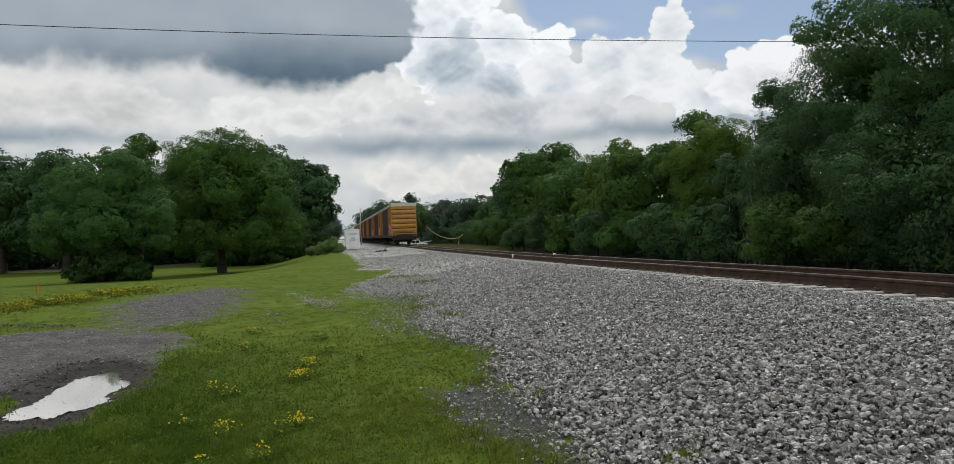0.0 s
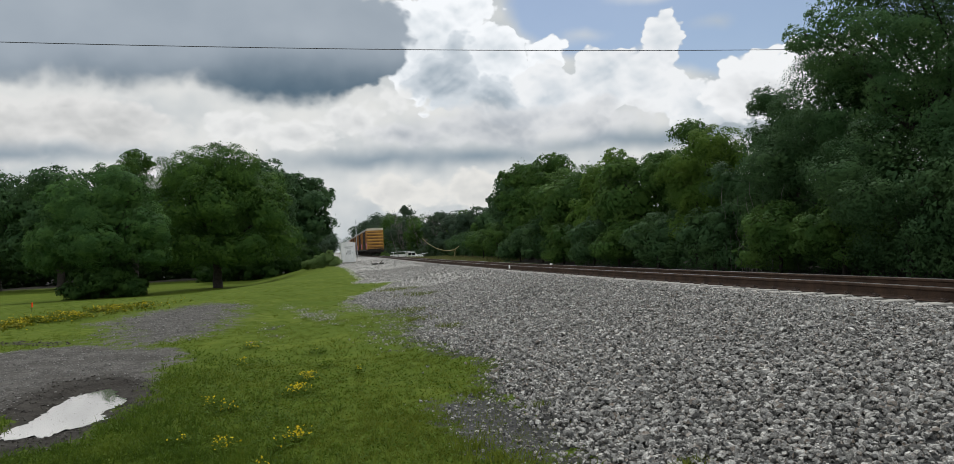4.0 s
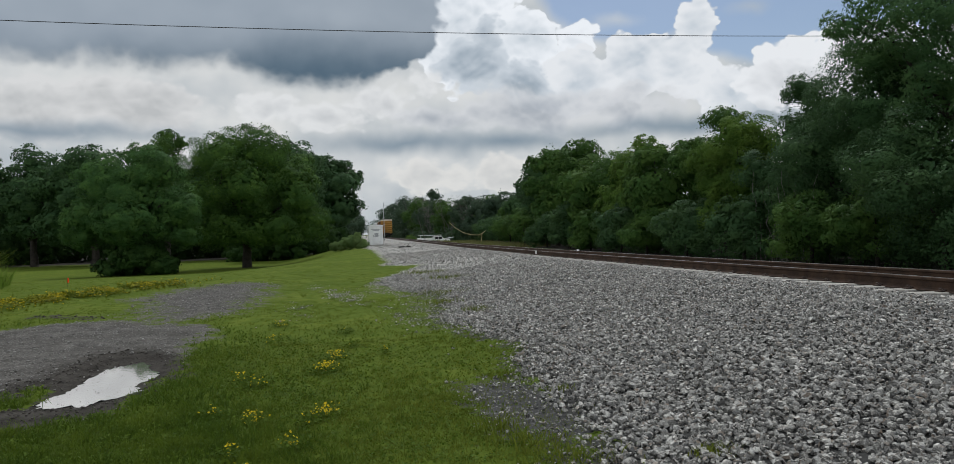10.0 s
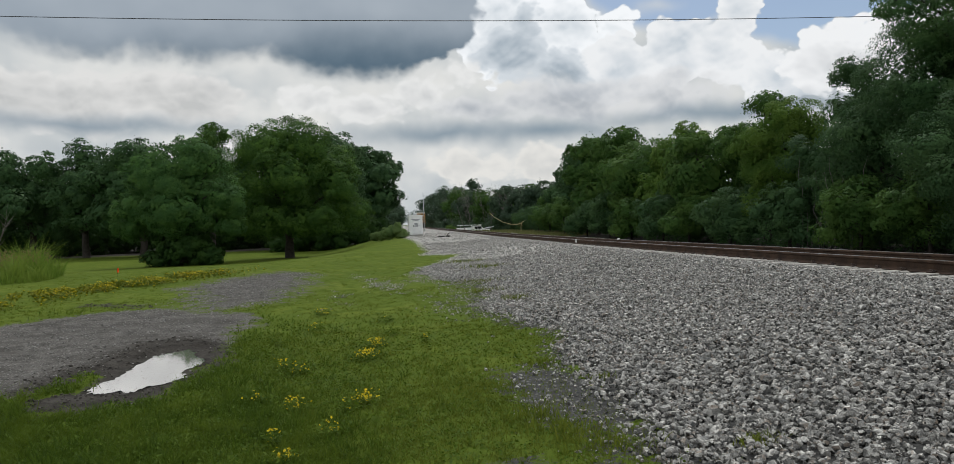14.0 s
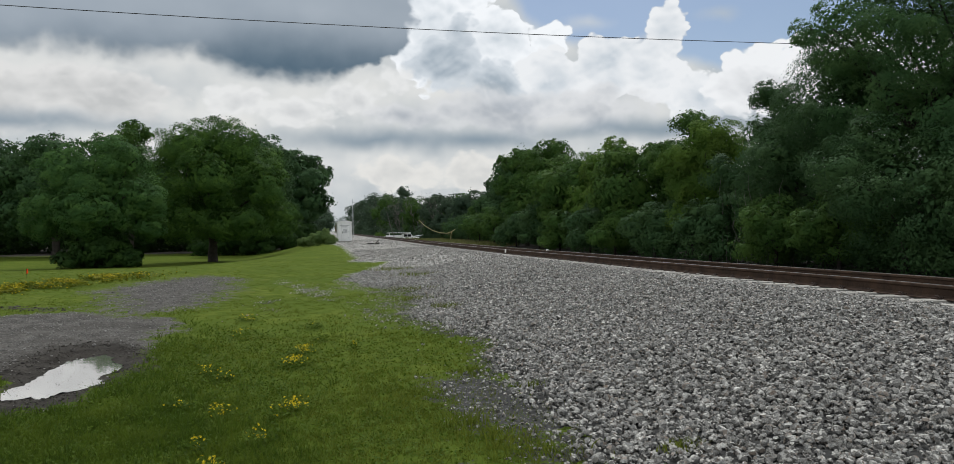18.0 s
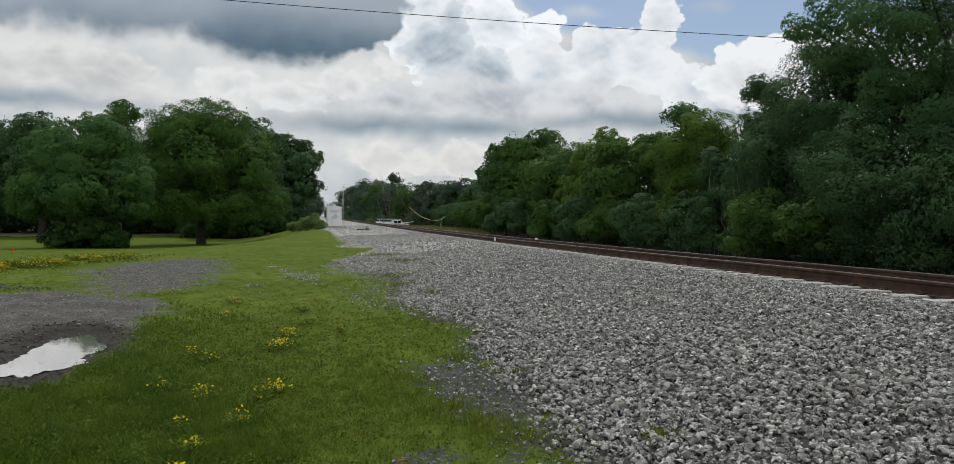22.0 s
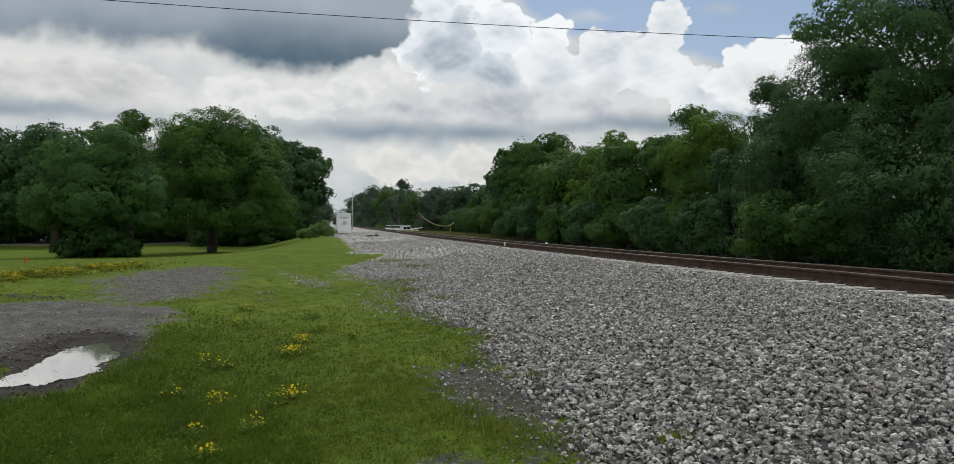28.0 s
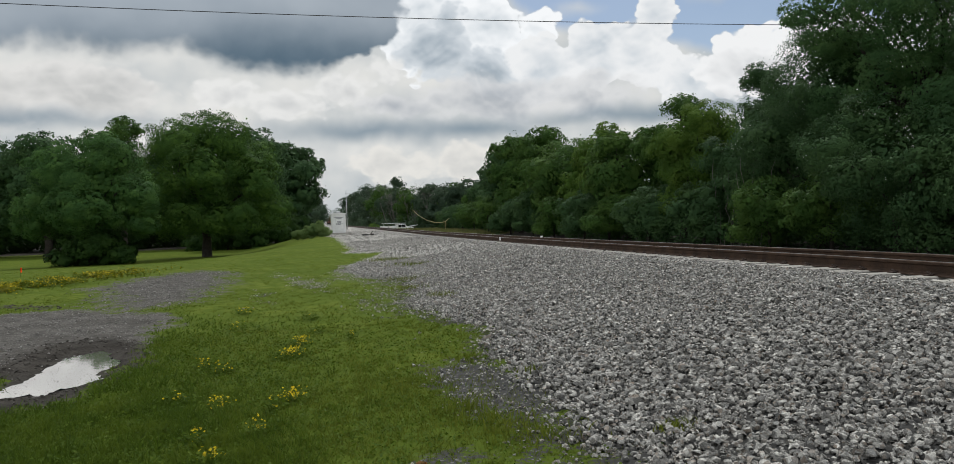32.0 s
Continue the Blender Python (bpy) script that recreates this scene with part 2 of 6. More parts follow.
def leafy(name, c1, c2, c3, trans=0.25, patch=1.0, spread=0.6):
    """Foliage: each leaf has a green of its own, with broad patches of lighter growth; some light comes through."""
    m = bpy.data.materials.new(name)
    m.use_nodes = True
    t = m.node_tree
    b = t.nodes["Principled BSDF"]
    geo = t.nodes.new("ShaderNodeNewGeometry")
    rnd = geo.outputs["Random Per Island"]
    pos = geo.outputs["Position"]
    col = mixc(t, M(t, "ADD", 0.5 - 0.5 * spread, M(t, "MULTIPLY", rnd, spread)), c1, c2)
    col = mixc(t, M(t, "MULTIPLY", step(t, fbm(t, pos, patch, 1, 0.5, 2.0), 0.40, 0.70), 0.75), col, c3)
    t.links.new(col, b.inputs["Base Color"])
    b.inputs["Roughness"].default_value = 0.6
    b.inputs["Specular IOR Level"].default_value = 0.06
    tr = N(t, "ShaderNodeBsdfTranslucent", ins={"Color": mixc(t, 0.5, col, c3)})
    mx = N(t, "ShaderNodeMixShader", ins={0: trans, 1: b.outputs[0], 2: tr.outputs[0]})
    t.links.new(mx.outputs[0], t.nodes["Material Output"].inputs[0])
    return m


def ground_material():
    """Grass soil, cinder and crushed-stone cover, told by the sheet's own masks: drive, mud, stone, cinder."""
    m = bpy.data.materials.new("ground_cover")
    m.use_nodes = True
    t = m.node_tree
    b = t.nodes["Principled BSDF"]
    pos = t.nodes.new("ShaderNodeNewGeometry").outputs["Position"]

    def at(k):
        n = t.nodes.new("ShaderNodeAttribute")
        n.attribute_name = k
        return n.outputs["Fac"]

    n1, n2, n3 = fbm(t, pos, 0.35, 5, 0.6, 1), fbm(t, pos, 3.0, 6, 0.62, 2), fbm(t, pos, 28.0, 5, 0.65, 3)
    n4 = fbm(t, pos, 1.1, 6, 0.6, 9)
    across, along, up_ = N(t, "ShaderNodeSeparateXYZ", ins={0: pos}).outputs
    grass = mixc(t, step(t, n1, 0.35, 0.65), (0.080, 0.116, 0.016), (0.124, 0.156, 0.024))
    grass = mixc(t, step(t, n2, 0.40, 0.62), mixc(t, n3, (0.058, 0.090, 0.011), (0.092, 0.128, 0.016)), grass)
    grass = mixc(t, M(t, "MULTIPLY", step(t, n4, 0.56, 0.72), 0.55), grass, (0.135, 0.15, 0.035))
    # rough verge before the mown field, colour darkened for soil and shade between blades
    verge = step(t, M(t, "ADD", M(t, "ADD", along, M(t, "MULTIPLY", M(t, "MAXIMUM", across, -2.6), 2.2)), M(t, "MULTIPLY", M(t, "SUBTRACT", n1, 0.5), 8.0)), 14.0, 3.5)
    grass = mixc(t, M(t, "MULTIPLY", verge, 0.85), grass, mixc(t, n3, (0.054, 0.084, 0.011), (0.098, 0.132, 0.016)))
    vor = t.nodes.new("ShaderNodeTexVoronoi")
    vor.inputs["Scale"].default_value = 24.0
    t.links.new(pos, vor.inputs["Vector"])
    cell = N(t, "ShaderNodeSeparateColor", ins={0: vor.outputs["Color"]}).outputs[0]
    stone = mixc(t, cell, (0.22, 0.214, 0.198), (0.64, 0.618, 0.575))
    # cell rims darkened for the shade between packed stones
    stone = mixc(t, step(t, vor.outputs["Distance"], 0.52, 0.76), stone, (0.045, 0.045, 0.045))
    # near the viewer the sheet goes dark: shade between loose stones as colour
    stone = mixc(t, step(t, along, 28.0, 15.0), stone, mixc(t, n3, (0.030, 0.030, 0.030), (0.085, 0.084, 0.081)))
    vor2 = t.nodes.new("ShaderNodeTexVoronoi")
    vor2.inputs["Scale"].default_value = 55.0
    t.links.new(pos, vor2.inputs["Vector"])
    cell2 = N(t, "ShaderNodeSeparateColor", ins={0: vor2.outputs["Color"]}).outputs[0]
    drive = mixc(t, step(t, n2, 0.3, 0.7), (0.060, 0.057, 0.052), (0.126, 0.119, 0.110))
    drive = mixc(t, M(t, "MULTIPLY", step(t, cell2, 0.72, 0.95), 0.6), drive, (0.25, 0.24, 0.225))
    drive = mixc(t, M(t, "MULTIPLY", step(t, n4, 0.52, 0.36), 0.5), drive, (0.050, 0.046, 0.041))
    drive = mixc(t, M(t, "MULTIPLY", step(t, n3, 0.46, 0.36), 0.6), drive, (0.045, 0.042, 0.038))
    mud_and_shade = mixc(t, step(t, M(t, "ADD", M(t, "MULTIPLY", n2, 0.6), M(t, "MULTIPLY", n3, 0.4)), 0.36, 0.64), (0.020, 0.018, 0.015), (0.066, 0.060, 0.053))
    cinder = mixc(t, n3, (0.034, 0.034, 0.034), (0.092, 0.091, 0.089))
    cinder = mixc(t, M(t, "MULTIPLY", step(t, cell2, 0.84, 0.98), 0.45), cinder, (0.34, 0.34, 0.325))
    wob = M(t, "ADD", M(t, "MULTIPLY", M(t, "SUBTRACT", n2, 0.5), 3.6), M(t, "MULTIPLY", M(t, "SUBTRACT", n3, 0.5), 3.0))

    def mask(k):
        a = at(k)
        rim = M(t, "MULTIPLY", M(t, "MULTIPLY", a, M(t, "SUBTRACT", 1.0, a)), 5.0)
        return step(t, M(t, "ADD", a, M(t, "MULTIPLY", wob, rim)), 0.34, 0.66)

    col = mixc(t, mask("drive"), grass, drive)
    col = mixc(t, mask("cinder"), col, cinder)
    col = mixc(t, mask("mud_and_shade"), col, mud_and_shade)
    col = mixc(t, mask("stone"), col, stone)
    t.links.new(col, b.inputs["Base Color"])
    rgh = M(t, "SUBTRACT", 0.94, M(t, "MULTIPLY", mask("mud_and_shade"), 0.18))
    t.links.new(rgh, b.inputs["Roughness"])
    b.inputs["Specular IOR Level"].default_value = 0.03
    hgt = M(t, "ADD", M(t, "MULTIPLY", n3, 0.5), M(t, "MULTIPLY", M(t, "SUBTRACT", 1.0, vor.outputs["Distance"]), at("stone")))
    bp = N(t, "ShaderNodeBump", ins={"Height": hgt, "Strength": 0.4, "Distance": 0.03})
    t.links.new(bp.outputs[0], b.inputs["Normal"])
    return m


GROUND = ground_material()
GRASS = leafy("grass_blade", (0.078, 0.110, 0.013), (0.144, 0.178, 0.024), (0.160, 0.186, 0.027), 0.45, 1.7, 1.5)
LAWN = leafy("mown_lawn_blade", (0.084, 0.124, 0.014), (0.124, 0.166, 0.020), (0.138, 0.174, 0.022), 0.3, 0.8)
LUSH = leafy("lush_grass_blade", (0.034, 0.069, 0.008), (0.072, 0.124, 0.013), (0.116, 0.159, 0.018), 0.42, 1.9, 1.5)
TALLGRASS = leafy("tall_grass", (0.085, 0.160, 0.020), (0.165, 0.245, 0.034), (0.20, 0.27, 0.045), 0.3, 0.5)
DRYGRASS = leafy("dry_grass", (0.12, 0.12, 0.045), (0.20, 0.18, 0.075), (0.10, 0.13, 0.04), 0.25, 0.5)
SEED = leafy("seed_head", (0.20, 0.13, 0.07), (0.27, 0.18, 0.10), (0.22, 0.17, 0.08), 0.2, 0.5)
LEAF_SOFT = leafy("leaf_soft_green", (0.13, 0.215, 0.07), (0.21, 0.31, 0.115), (0.24, 0.33, 0.12), 0.5)
WEEDMAT = leafy("low_weed_yellow", (0.062, 0.102, 0.011), (0.120, 0.155, 0.015), (0.185, 0.19, 0.017), 0.25, 0.8)
YELLOW = leafy("yellow_petal", (0.58, 0.44, 0.01), (0.75, 0.58, 0.02), (0.66, 0.52, 0.02), 0.2, 2.0)
WEED = leafy("weed_leaf", (0.034, 0.068, 0.007), (0.096, 0.150, 0.015), (0.112, 0.160, 0.016), 0.25, 2.0)
LEAF_OAK = leafy("leaf_field_tree", (0.030, 0.075, 0.018), (0.070, 0.140, 0.028), (0.104, 0.186, 0.031), 0.28)
LEAF_DARK = leafy("leaf_dark", (0.030, 0.071, 0.029), (0.060, 0.116, 0.043), (0.078, 0.140, 0.049), 0.22)
LEAF_BLUE = leafy("leaf_blue_green", (0.044, 0.104, 0.042), (0.094, 0.182, 0.068), (0.118, 0.206, 0.068), 0.45)
LEAF_ASH = leafy("leaf_ash_green", (0.034, 0.086, 0.027), (0.075, 0.156, 0.042), (0.103, 0.192, 0.047), 0.26)
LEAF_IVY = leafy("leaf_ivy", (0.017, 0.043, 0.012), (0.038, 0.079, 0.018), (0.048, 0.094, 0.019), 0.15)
LEAF_LIME = leafy("leaf_light", (0.047, 0.103, 0.018), (0.102, 0.180, 0.030), (0.135, 0.212, 0.037), 0.32)
LEAF_MID = leafy("leaf_mid", (0.031, 0.078, 0.019), (0.070, 0.138, 0.030), (0.098, 0.168, 0.036), 0.28)
# far leaves greyer and bluer: distance haze put into the colour
LEAF_HAZE = leafy("leaf_far_hazed", (0.040, 0.072, 0.044), (0.066, 0.104, 0.062), (0.080, 0.120, 0.066), 0.25, 0.2)
BARK = mat("bark", (0.016, 0.014, 0.011), (0.046, 0.039, 0.032), 3.0, 0.9, 0.8, fine=9, dist=0.03)
DEADWOOD = mat("dead_wood", (0.10, 0.09, 0.08), (0.20, 0.185, 0.17), 5.0, 0.85, 0.4)
STONE = mat("crushed_stone", (0.119, 0.117, 0.109), (0.478, 0.466, 0.434), 9.0, 0.88, 1.0, vary=0.35, space="World")
CONCRETE = mat("tie_concrete", (0.31, 0.295, 0.265), (0.46, 0.44, 0.40), 5.0, 0.85, 0.35, vary=0.08)
RUST = mat("rail_rust", (0.040, 0.025, 0.017), (0.090, 0.054, 0.035), 4.0, 0.75, 0.4, metal=0.25)
RAILTOP = mat("rail_worn_steel", (0.30, 0.30, 0.31), (0.50, 0.50, 0.51), 2.0, 0.30, 0.05, metal=1.0)
CLIPSTEEL = mat("clip_steel", (0.03, 0.02, 0.016), (0.08, 0.05, 0.036), 12.0, 0.7, 0.3, metal=0.4)
CARYELLOW = mat("car_yellow", (0.35, 0.180, 0.036), (0.47, 0.255, 0.055), 0.7, 0.55, 0.15, fine=14, vary=0.14)
# darker than the end walls: the sides' shade put into the yellow
CARSIDE = mat("car_side_shaded_yellow", (0.20, 0.095, 0.028), (0.36, 0.175, 0.042), 0.5, 0.6, 0.15, fine=14, vary=0.2)
CARCREAM = mat("car_cream", (0.50, 0.46, 0.36), (0.62, 0.58, 0.47), 1.0, 0.55, 0.1)
CARDOOR = mat("car_door_brown", (0.026, 0.015, 0.012), (0.070, 0.038, 0.027), 0.8, 0.6, 0.2, vary=0.2)
CARBLACK = mat("car_underframe", (0.012, 0.011, 0.010), (0.035, 0.03, 0.026), 2.0, 0.7, 0.3)
CARROOF = mat("car_roof", (0.30, 0.29, 0.27), (0.42, 0.41, 0.385), 1.0, 0.5, 0.1, metal=0.3)
PINK = mat("spray_pink", (0.55, 0.16, 0.28), (0.66, 0.25, 0.38), 4.0, 0.6, 0.0)
WHITEPAINT = mat("white_paint", (0.78, 0.79, 0.78), (0.88, 0.885, 0.875), 1.5, 0.45, 0.06, fine=20)
SILVER = mat("aluminium", (0.52, 0.53, 0.54), (0.66, 0.67, 0.68), 2.0, 0.38, 0.05, metal=0.7)
GREYPRINT = mat("grey_print", (0.20, 0.21, 0.22), (0.28, 0.29, 0.30), 6.0, 0.6, 0.0)
GLASSDARK = mat("dark_glass", (0.015, 0.018, 0.02), (0.03, 0.034, 0.036), 2.0, 0.12, 0.0, spec=0.6)
TYRE = mat("tyre_rubber", (0.014, 0.014, 0.014), (0.03, 0.03, 0.03), 8.0, 0.85, 0.2)
WIRE = mat("wire_black", (0.012, 0.012, 0.013), (0.028, 0.028, 0.03), 20.0, 0.6, 0.0)
ORANGE = mat("orange_flag", (0.85, 0.12, 0.02), (0.95, 0.20, 0.03), 10.0, 0.6, 0.0)
ROPE = mat("straw_vine", (0.42, 0.34, 0.17), (0.56, 0.47, 0.26), 8.0, 0.8, 0.3)
BRICKRED = mat("brick_red", (0.30, 0.10, 0.07), (0.42, 0.17, 0.12), 3.0, 0.85, 0.3)
POLEGREY = mat("galvanised", (0.38, 0.39, 0.40), (0.50, 0.51, 0.52), 3.0, 0.5, 0.1, metal=0.5)
DRYLEAF = mat("dry_leaf", (0.26, 0.14, 0.05), (0.44, 0.26, 0.10), 30.0, 0.8, 0.3)
BIRDMAT = mat("bird_feather", (0.012, 0.011, 0.011), (0.035, 0.032, 0.03), 30.0, 0.7, 0.1)


def water_material():
    m = bpy.data.materials.new("puddle_water")
    m.use_nodes = True
    t = m.node_tree
    b = t.nodes["Principled BSDF"]
    b.inputs["Base Color"].default_value = (0.21, 0.20, 0.18, 1)
    b.inputs["Roughness"].default_value = 0.03
    b.inputs["IOR"].default_value = 6.0
    b.inputs["Specular IOR Level"].default_value = 0.7
    pos = t.nodes.new("ShaderNodeNewGeometry").outputs["Position"]
    bp = N(t, "ShaderNodeBump", ins={"Height": fbm(t, pos, 11, 3, 0.5, 1), "Strength": 0.022, "Distance": 0.01})
    t.links.new(bp.outputs[0], b.inputs["Normal"])
    return m


WATER = water_material()
DRIVEGRAVEL = mat("drive_gravel", (0.11, 0.105, 0.096), (0.30, 0.288, 0.27), 11.0, 0.9, 0.3, space="World")
PALEGRAVEL = mat("pale_gravel", (0.18, 0.17, 0.152), (0.42, 0.40, 0.36), 11.0, 0.9, 0.3, space="World")
CLOD = mat("wet_soil_clod", (0.018, 0.015, 0.012), (0.075, 0.066, 0.056), 9.0, 0.75, 0.4, space="World")


# ---- mesh helpers ----
def mesh_np(name, V, F):
    """A mesh from arrays: V (n, 3), F (m, k)."""
    V, F = np.asarray(V, np.float32), np.asarray(F, np.int32)
    me = bpy.data.meshes.new(name)
    me.vertices.add(len(V))
    me.vertices.foreach_set("co", V.ravel())
    k = F.shape[1]
    me.loops.add(F.size)
    me.loops.foreach_set("vertex_index", F.ravel())
    me.polygons.add(len(F))
    me.polygons.foreach_set("loop_start", np.arange(len(F), dtype=np.int32) * k)
    me.polygons.foreach_set("loop_total", np.full(len(F), k, np.int32))
    me.update(calc_edges=True)
    me.shade_flat()
    return me


def part(name, data, material, parent=None, label="", smooth=False):
    """Links a bmesh or mesh as one object under a thing or part."""
    if isinstance(data, bmesh.types.BMesh):
        me = bpy.data.meshes.new(name)
        data.to_mesh(me)
        data.free()
    else:
        me = data
    if material and not me.materials:
        me.materials.append(material)
    if smooth:
        me.shade_smooth()
    ob = new(name, me)
    if parent:
        ob.parent = parent
    if label:
        ob["label"] = label
    return ob


def thing(name, m, label, category, group="", kind=""):
    ob = new(name)
    ob.matrix_world = m
    return tagged(ob, label, category, group, kind)


def add_box(bm, x0, x1, y0, y1, z0, z1, bevel=0.0):
    r = bmesh.ops.create_cube(bm, size=1.0)
    vs = r["verts"]
    for v in vs:
        v.co = Vector(((x0 + x1) / 2 + v.co.x * (x1 - x0), (y0 + y1) / 2 + v.co.y * (y1 - y0), (z0 + z1) / 2 + v.co.z * (z1 - z0)))
    if bevel:
        es = {e for v in vs for e in v.link_edges}
        bmesh.ops.bevel(bm, geom=list(es), offset=bevel, segments=1, affect="EDGES")
    return bm


def box(x0, x1, y0, y1, z0, z1, bevel=0.0):
    return add_box(bmesh.new(), x0, x1, y0, y1, z0, z1, bevel)


def add_tube(bm, pts, radii, seg=8, caps=True):
    """A tapered tube along points."""
    pts = [Vector(p) for p in pts]
    if not isinstance(radii, (list, tuple)):
        radii = [radii] * len(pts)
    rings = []
    for i, p in enumerate(pts):
        d = (pts[min(i + 1, len(pts) - 1)] - pts[max(i - 1, 0)]).normalized()
        u = d.cross(Vector((0.31, 0.17, 0.93)) if abs(d.z) < 0.9 else Vector((1, 0.1, 0))).normalized()
        w = d.cross(u)
        rings.append([bm.verts.new(p + (u * math.cos(a) + w * math.sin(a)) * radii[i]) for a in (2 * math.pi * k / seg for k in range(seg))])
    for a, b in zip(rings, rings[1:]):
        for k in range(seg):
            bm.faces.new((a[k], a[(k + 1) % seg], b[(k + 1) % seg], b[k]))
    if caps:
        bm.faces.new(rings[0][::-1])
        bm.faces.new(rings[-1])
    return bm


def tube(pts, radii, seg=8):
    return add_tube(bmesh.new(), pts, radii, seg)


# ---- the lie of the land ----
NEAR_X, FAR_X = 7.68, 9.18          # the two rail heads
TRACK_X = (NEAR_X + FAR_X) / 2
RAIL_Z = 0.72


def sm(a, b, v):
    s = np.clip((v - a) / (b - a), 0, 1)
    return s * s * (3 - 2 * s)


def sag(y):
    """The grade falls a little away from the filmer and levels out."""
    return np.interp(y, [-50, 10, 18, 30, 56, 75, 110, 400], [0, 0, 0.05, 0.11, 0.17, 0.17, 0.15, 0.13])


EDGE_Y = np.array([-40, 3.0, 4.6, 5.5, 6.3, 7.6, 8.3, 9.2, 10.0, 10.9, 12.5, 14.5, 15.7, 17.2, 18.2, 20.0, 23.2, 25.5, 28.0, 30.5, 32.3, 34.0, 36.0, 39.0, 45, 60, 82, 110, 400])
EDGE_X = np.array([2.0, 1.65, 1.62, 1.68, 1.64, 1.70, 1.80, 1.98, 1.95, 1.7, 1.45, 1.65, 1.75, 1.95, 1.6, 1.15, 0.6, 0.95, 1.5, 2.2, 2.9, 2.0, 1.2, 1.7, 1.6, 1.4, 0.5, 0.5, 2.0])


def wave(x, y, s, seed):
    """Smooth wandering values in about -1 to 1."""
    return (np.sin(x * s + seed) * np.cos(y * s * 0.83 + seed * 1.7) + 0.6 * np.sin(x * s * 2.3 + y * s * 1.1 + seed * 2.1) + 0.4 * np.cos(y * s * 3.7 - x * s * 2.9 + seed)) / 2.0


def inside(poly, x, y):
    """Signed depth inside a polygon in metres (negative outside)."""
    d = np.full(np.shape(x), 1e9)
    odd = np.zeros(np.shape(x), bool)
    for (ax, ay), (bx, by) in zip(poly, poly[1:] + poly[:1]):
        vx, vy = bx - ax, by - ay
        s = np.clip(((x - ax) * vx + (y - ay) * vy) / (vx * vx + vy * vy), 0, 1)
        d = np.minimum(d, np.hypot(x - ax - s * vx, y - ay - s * vy))
        cross = (ay > y) != (by > y)
        odd ^= cross & (x < ax + (y - ay) / (vy if vy else 1e-9) * vx)
    return np.where(odd, d, -d)


DRIVE_NEAR = [(-16, 10.0), (-10, 11.6), (-7.24, 12.7), (-6.6, 14.6), (-5.7, 15.7), (-4.6, 15.4), (-3.5, 14.5), (-2.6, 13.7), (-2.2, 11.8), (-2.25, 9.9), (-2.1, 8.7), (-2.25, 7.2), (-2.9, 7.0), (-3.4, 7.35), (-4.1, 6.95), (-6, 5.0), (-16, 0.0)]
DRIVE_FAR = [(-2.8, 25.4), (-2.3, 20.0), (-2.4, 16.2), (-2.75, 15.1), (-3.6, 14.9), (-4.65, 16.6), (-5.0, 19.0), (-5.9, 21.0), (-5.3, 24.3), (-4.2, 27.2)]
MUD = [(-5.2, 5.3), (-3.96, 6.9), (-3.85, 7.4), (-3.8, 8.1), (-3.73, 8.8), (-3.7, 9.6), (-3.56, 10.3), (-3.4, 11.1), (-2.76, 11.0), (-2.28, 10.4), (-2.08, 9.5), (-2.02, 8.45), (-2.08, 7.63), (-2.3, 6.92), (-2.73, 6.6), (-3.21, 6.7), (-4.2, 5.4)]
GRASS_STRIP = [(-4.3, 5.5), (-3.75, 6.4), (-3.47, 7.05), (-3.38, 7.6), (-3.27, 8.3)]
PUDDLE = [(-3.16, 7.86), (-3.0, 7.72), (-2.63, 7.70), (-2.44, 7.93), (-2.24, 8.34), (-2.39, 8.55), (-2.29, 9.30), (-2.50, 9.75), (-2.73, 10.30), (-2.97, 10.02), (-3.10, 9.82), (-3.04, 9.39), (-3.06, 8.96), (-3.02, 8.51), (-3.12, 8.11)]


def near_line(line, x, y):
    """Distance from a wandering line, in metres."""
    d = np.full(np.shape(x), 1e9)
    for (ax, ay), (bx, by) in zip(line, line[1:]):
        vx, vy = bx - ax, by - ay
        s = np.clip(((x - ax) * vx + (y - ay) * vy) / (vx * vx + vy * vy), 0, 1)
        d = np.minimum(d, np.hypot(x - ax - s * vx, y - ay - s * vy))
    return d


def puddle_r(x, y):
    """1 on the waterline, less inside, more outside."""
    return 1.0 - (inside(PUDDLE, x, y) + 0.035 * wave(x, y, 7.0, 2.0) + 0.03 * wave(x, y, 17.0, 5.0)) / 0.34


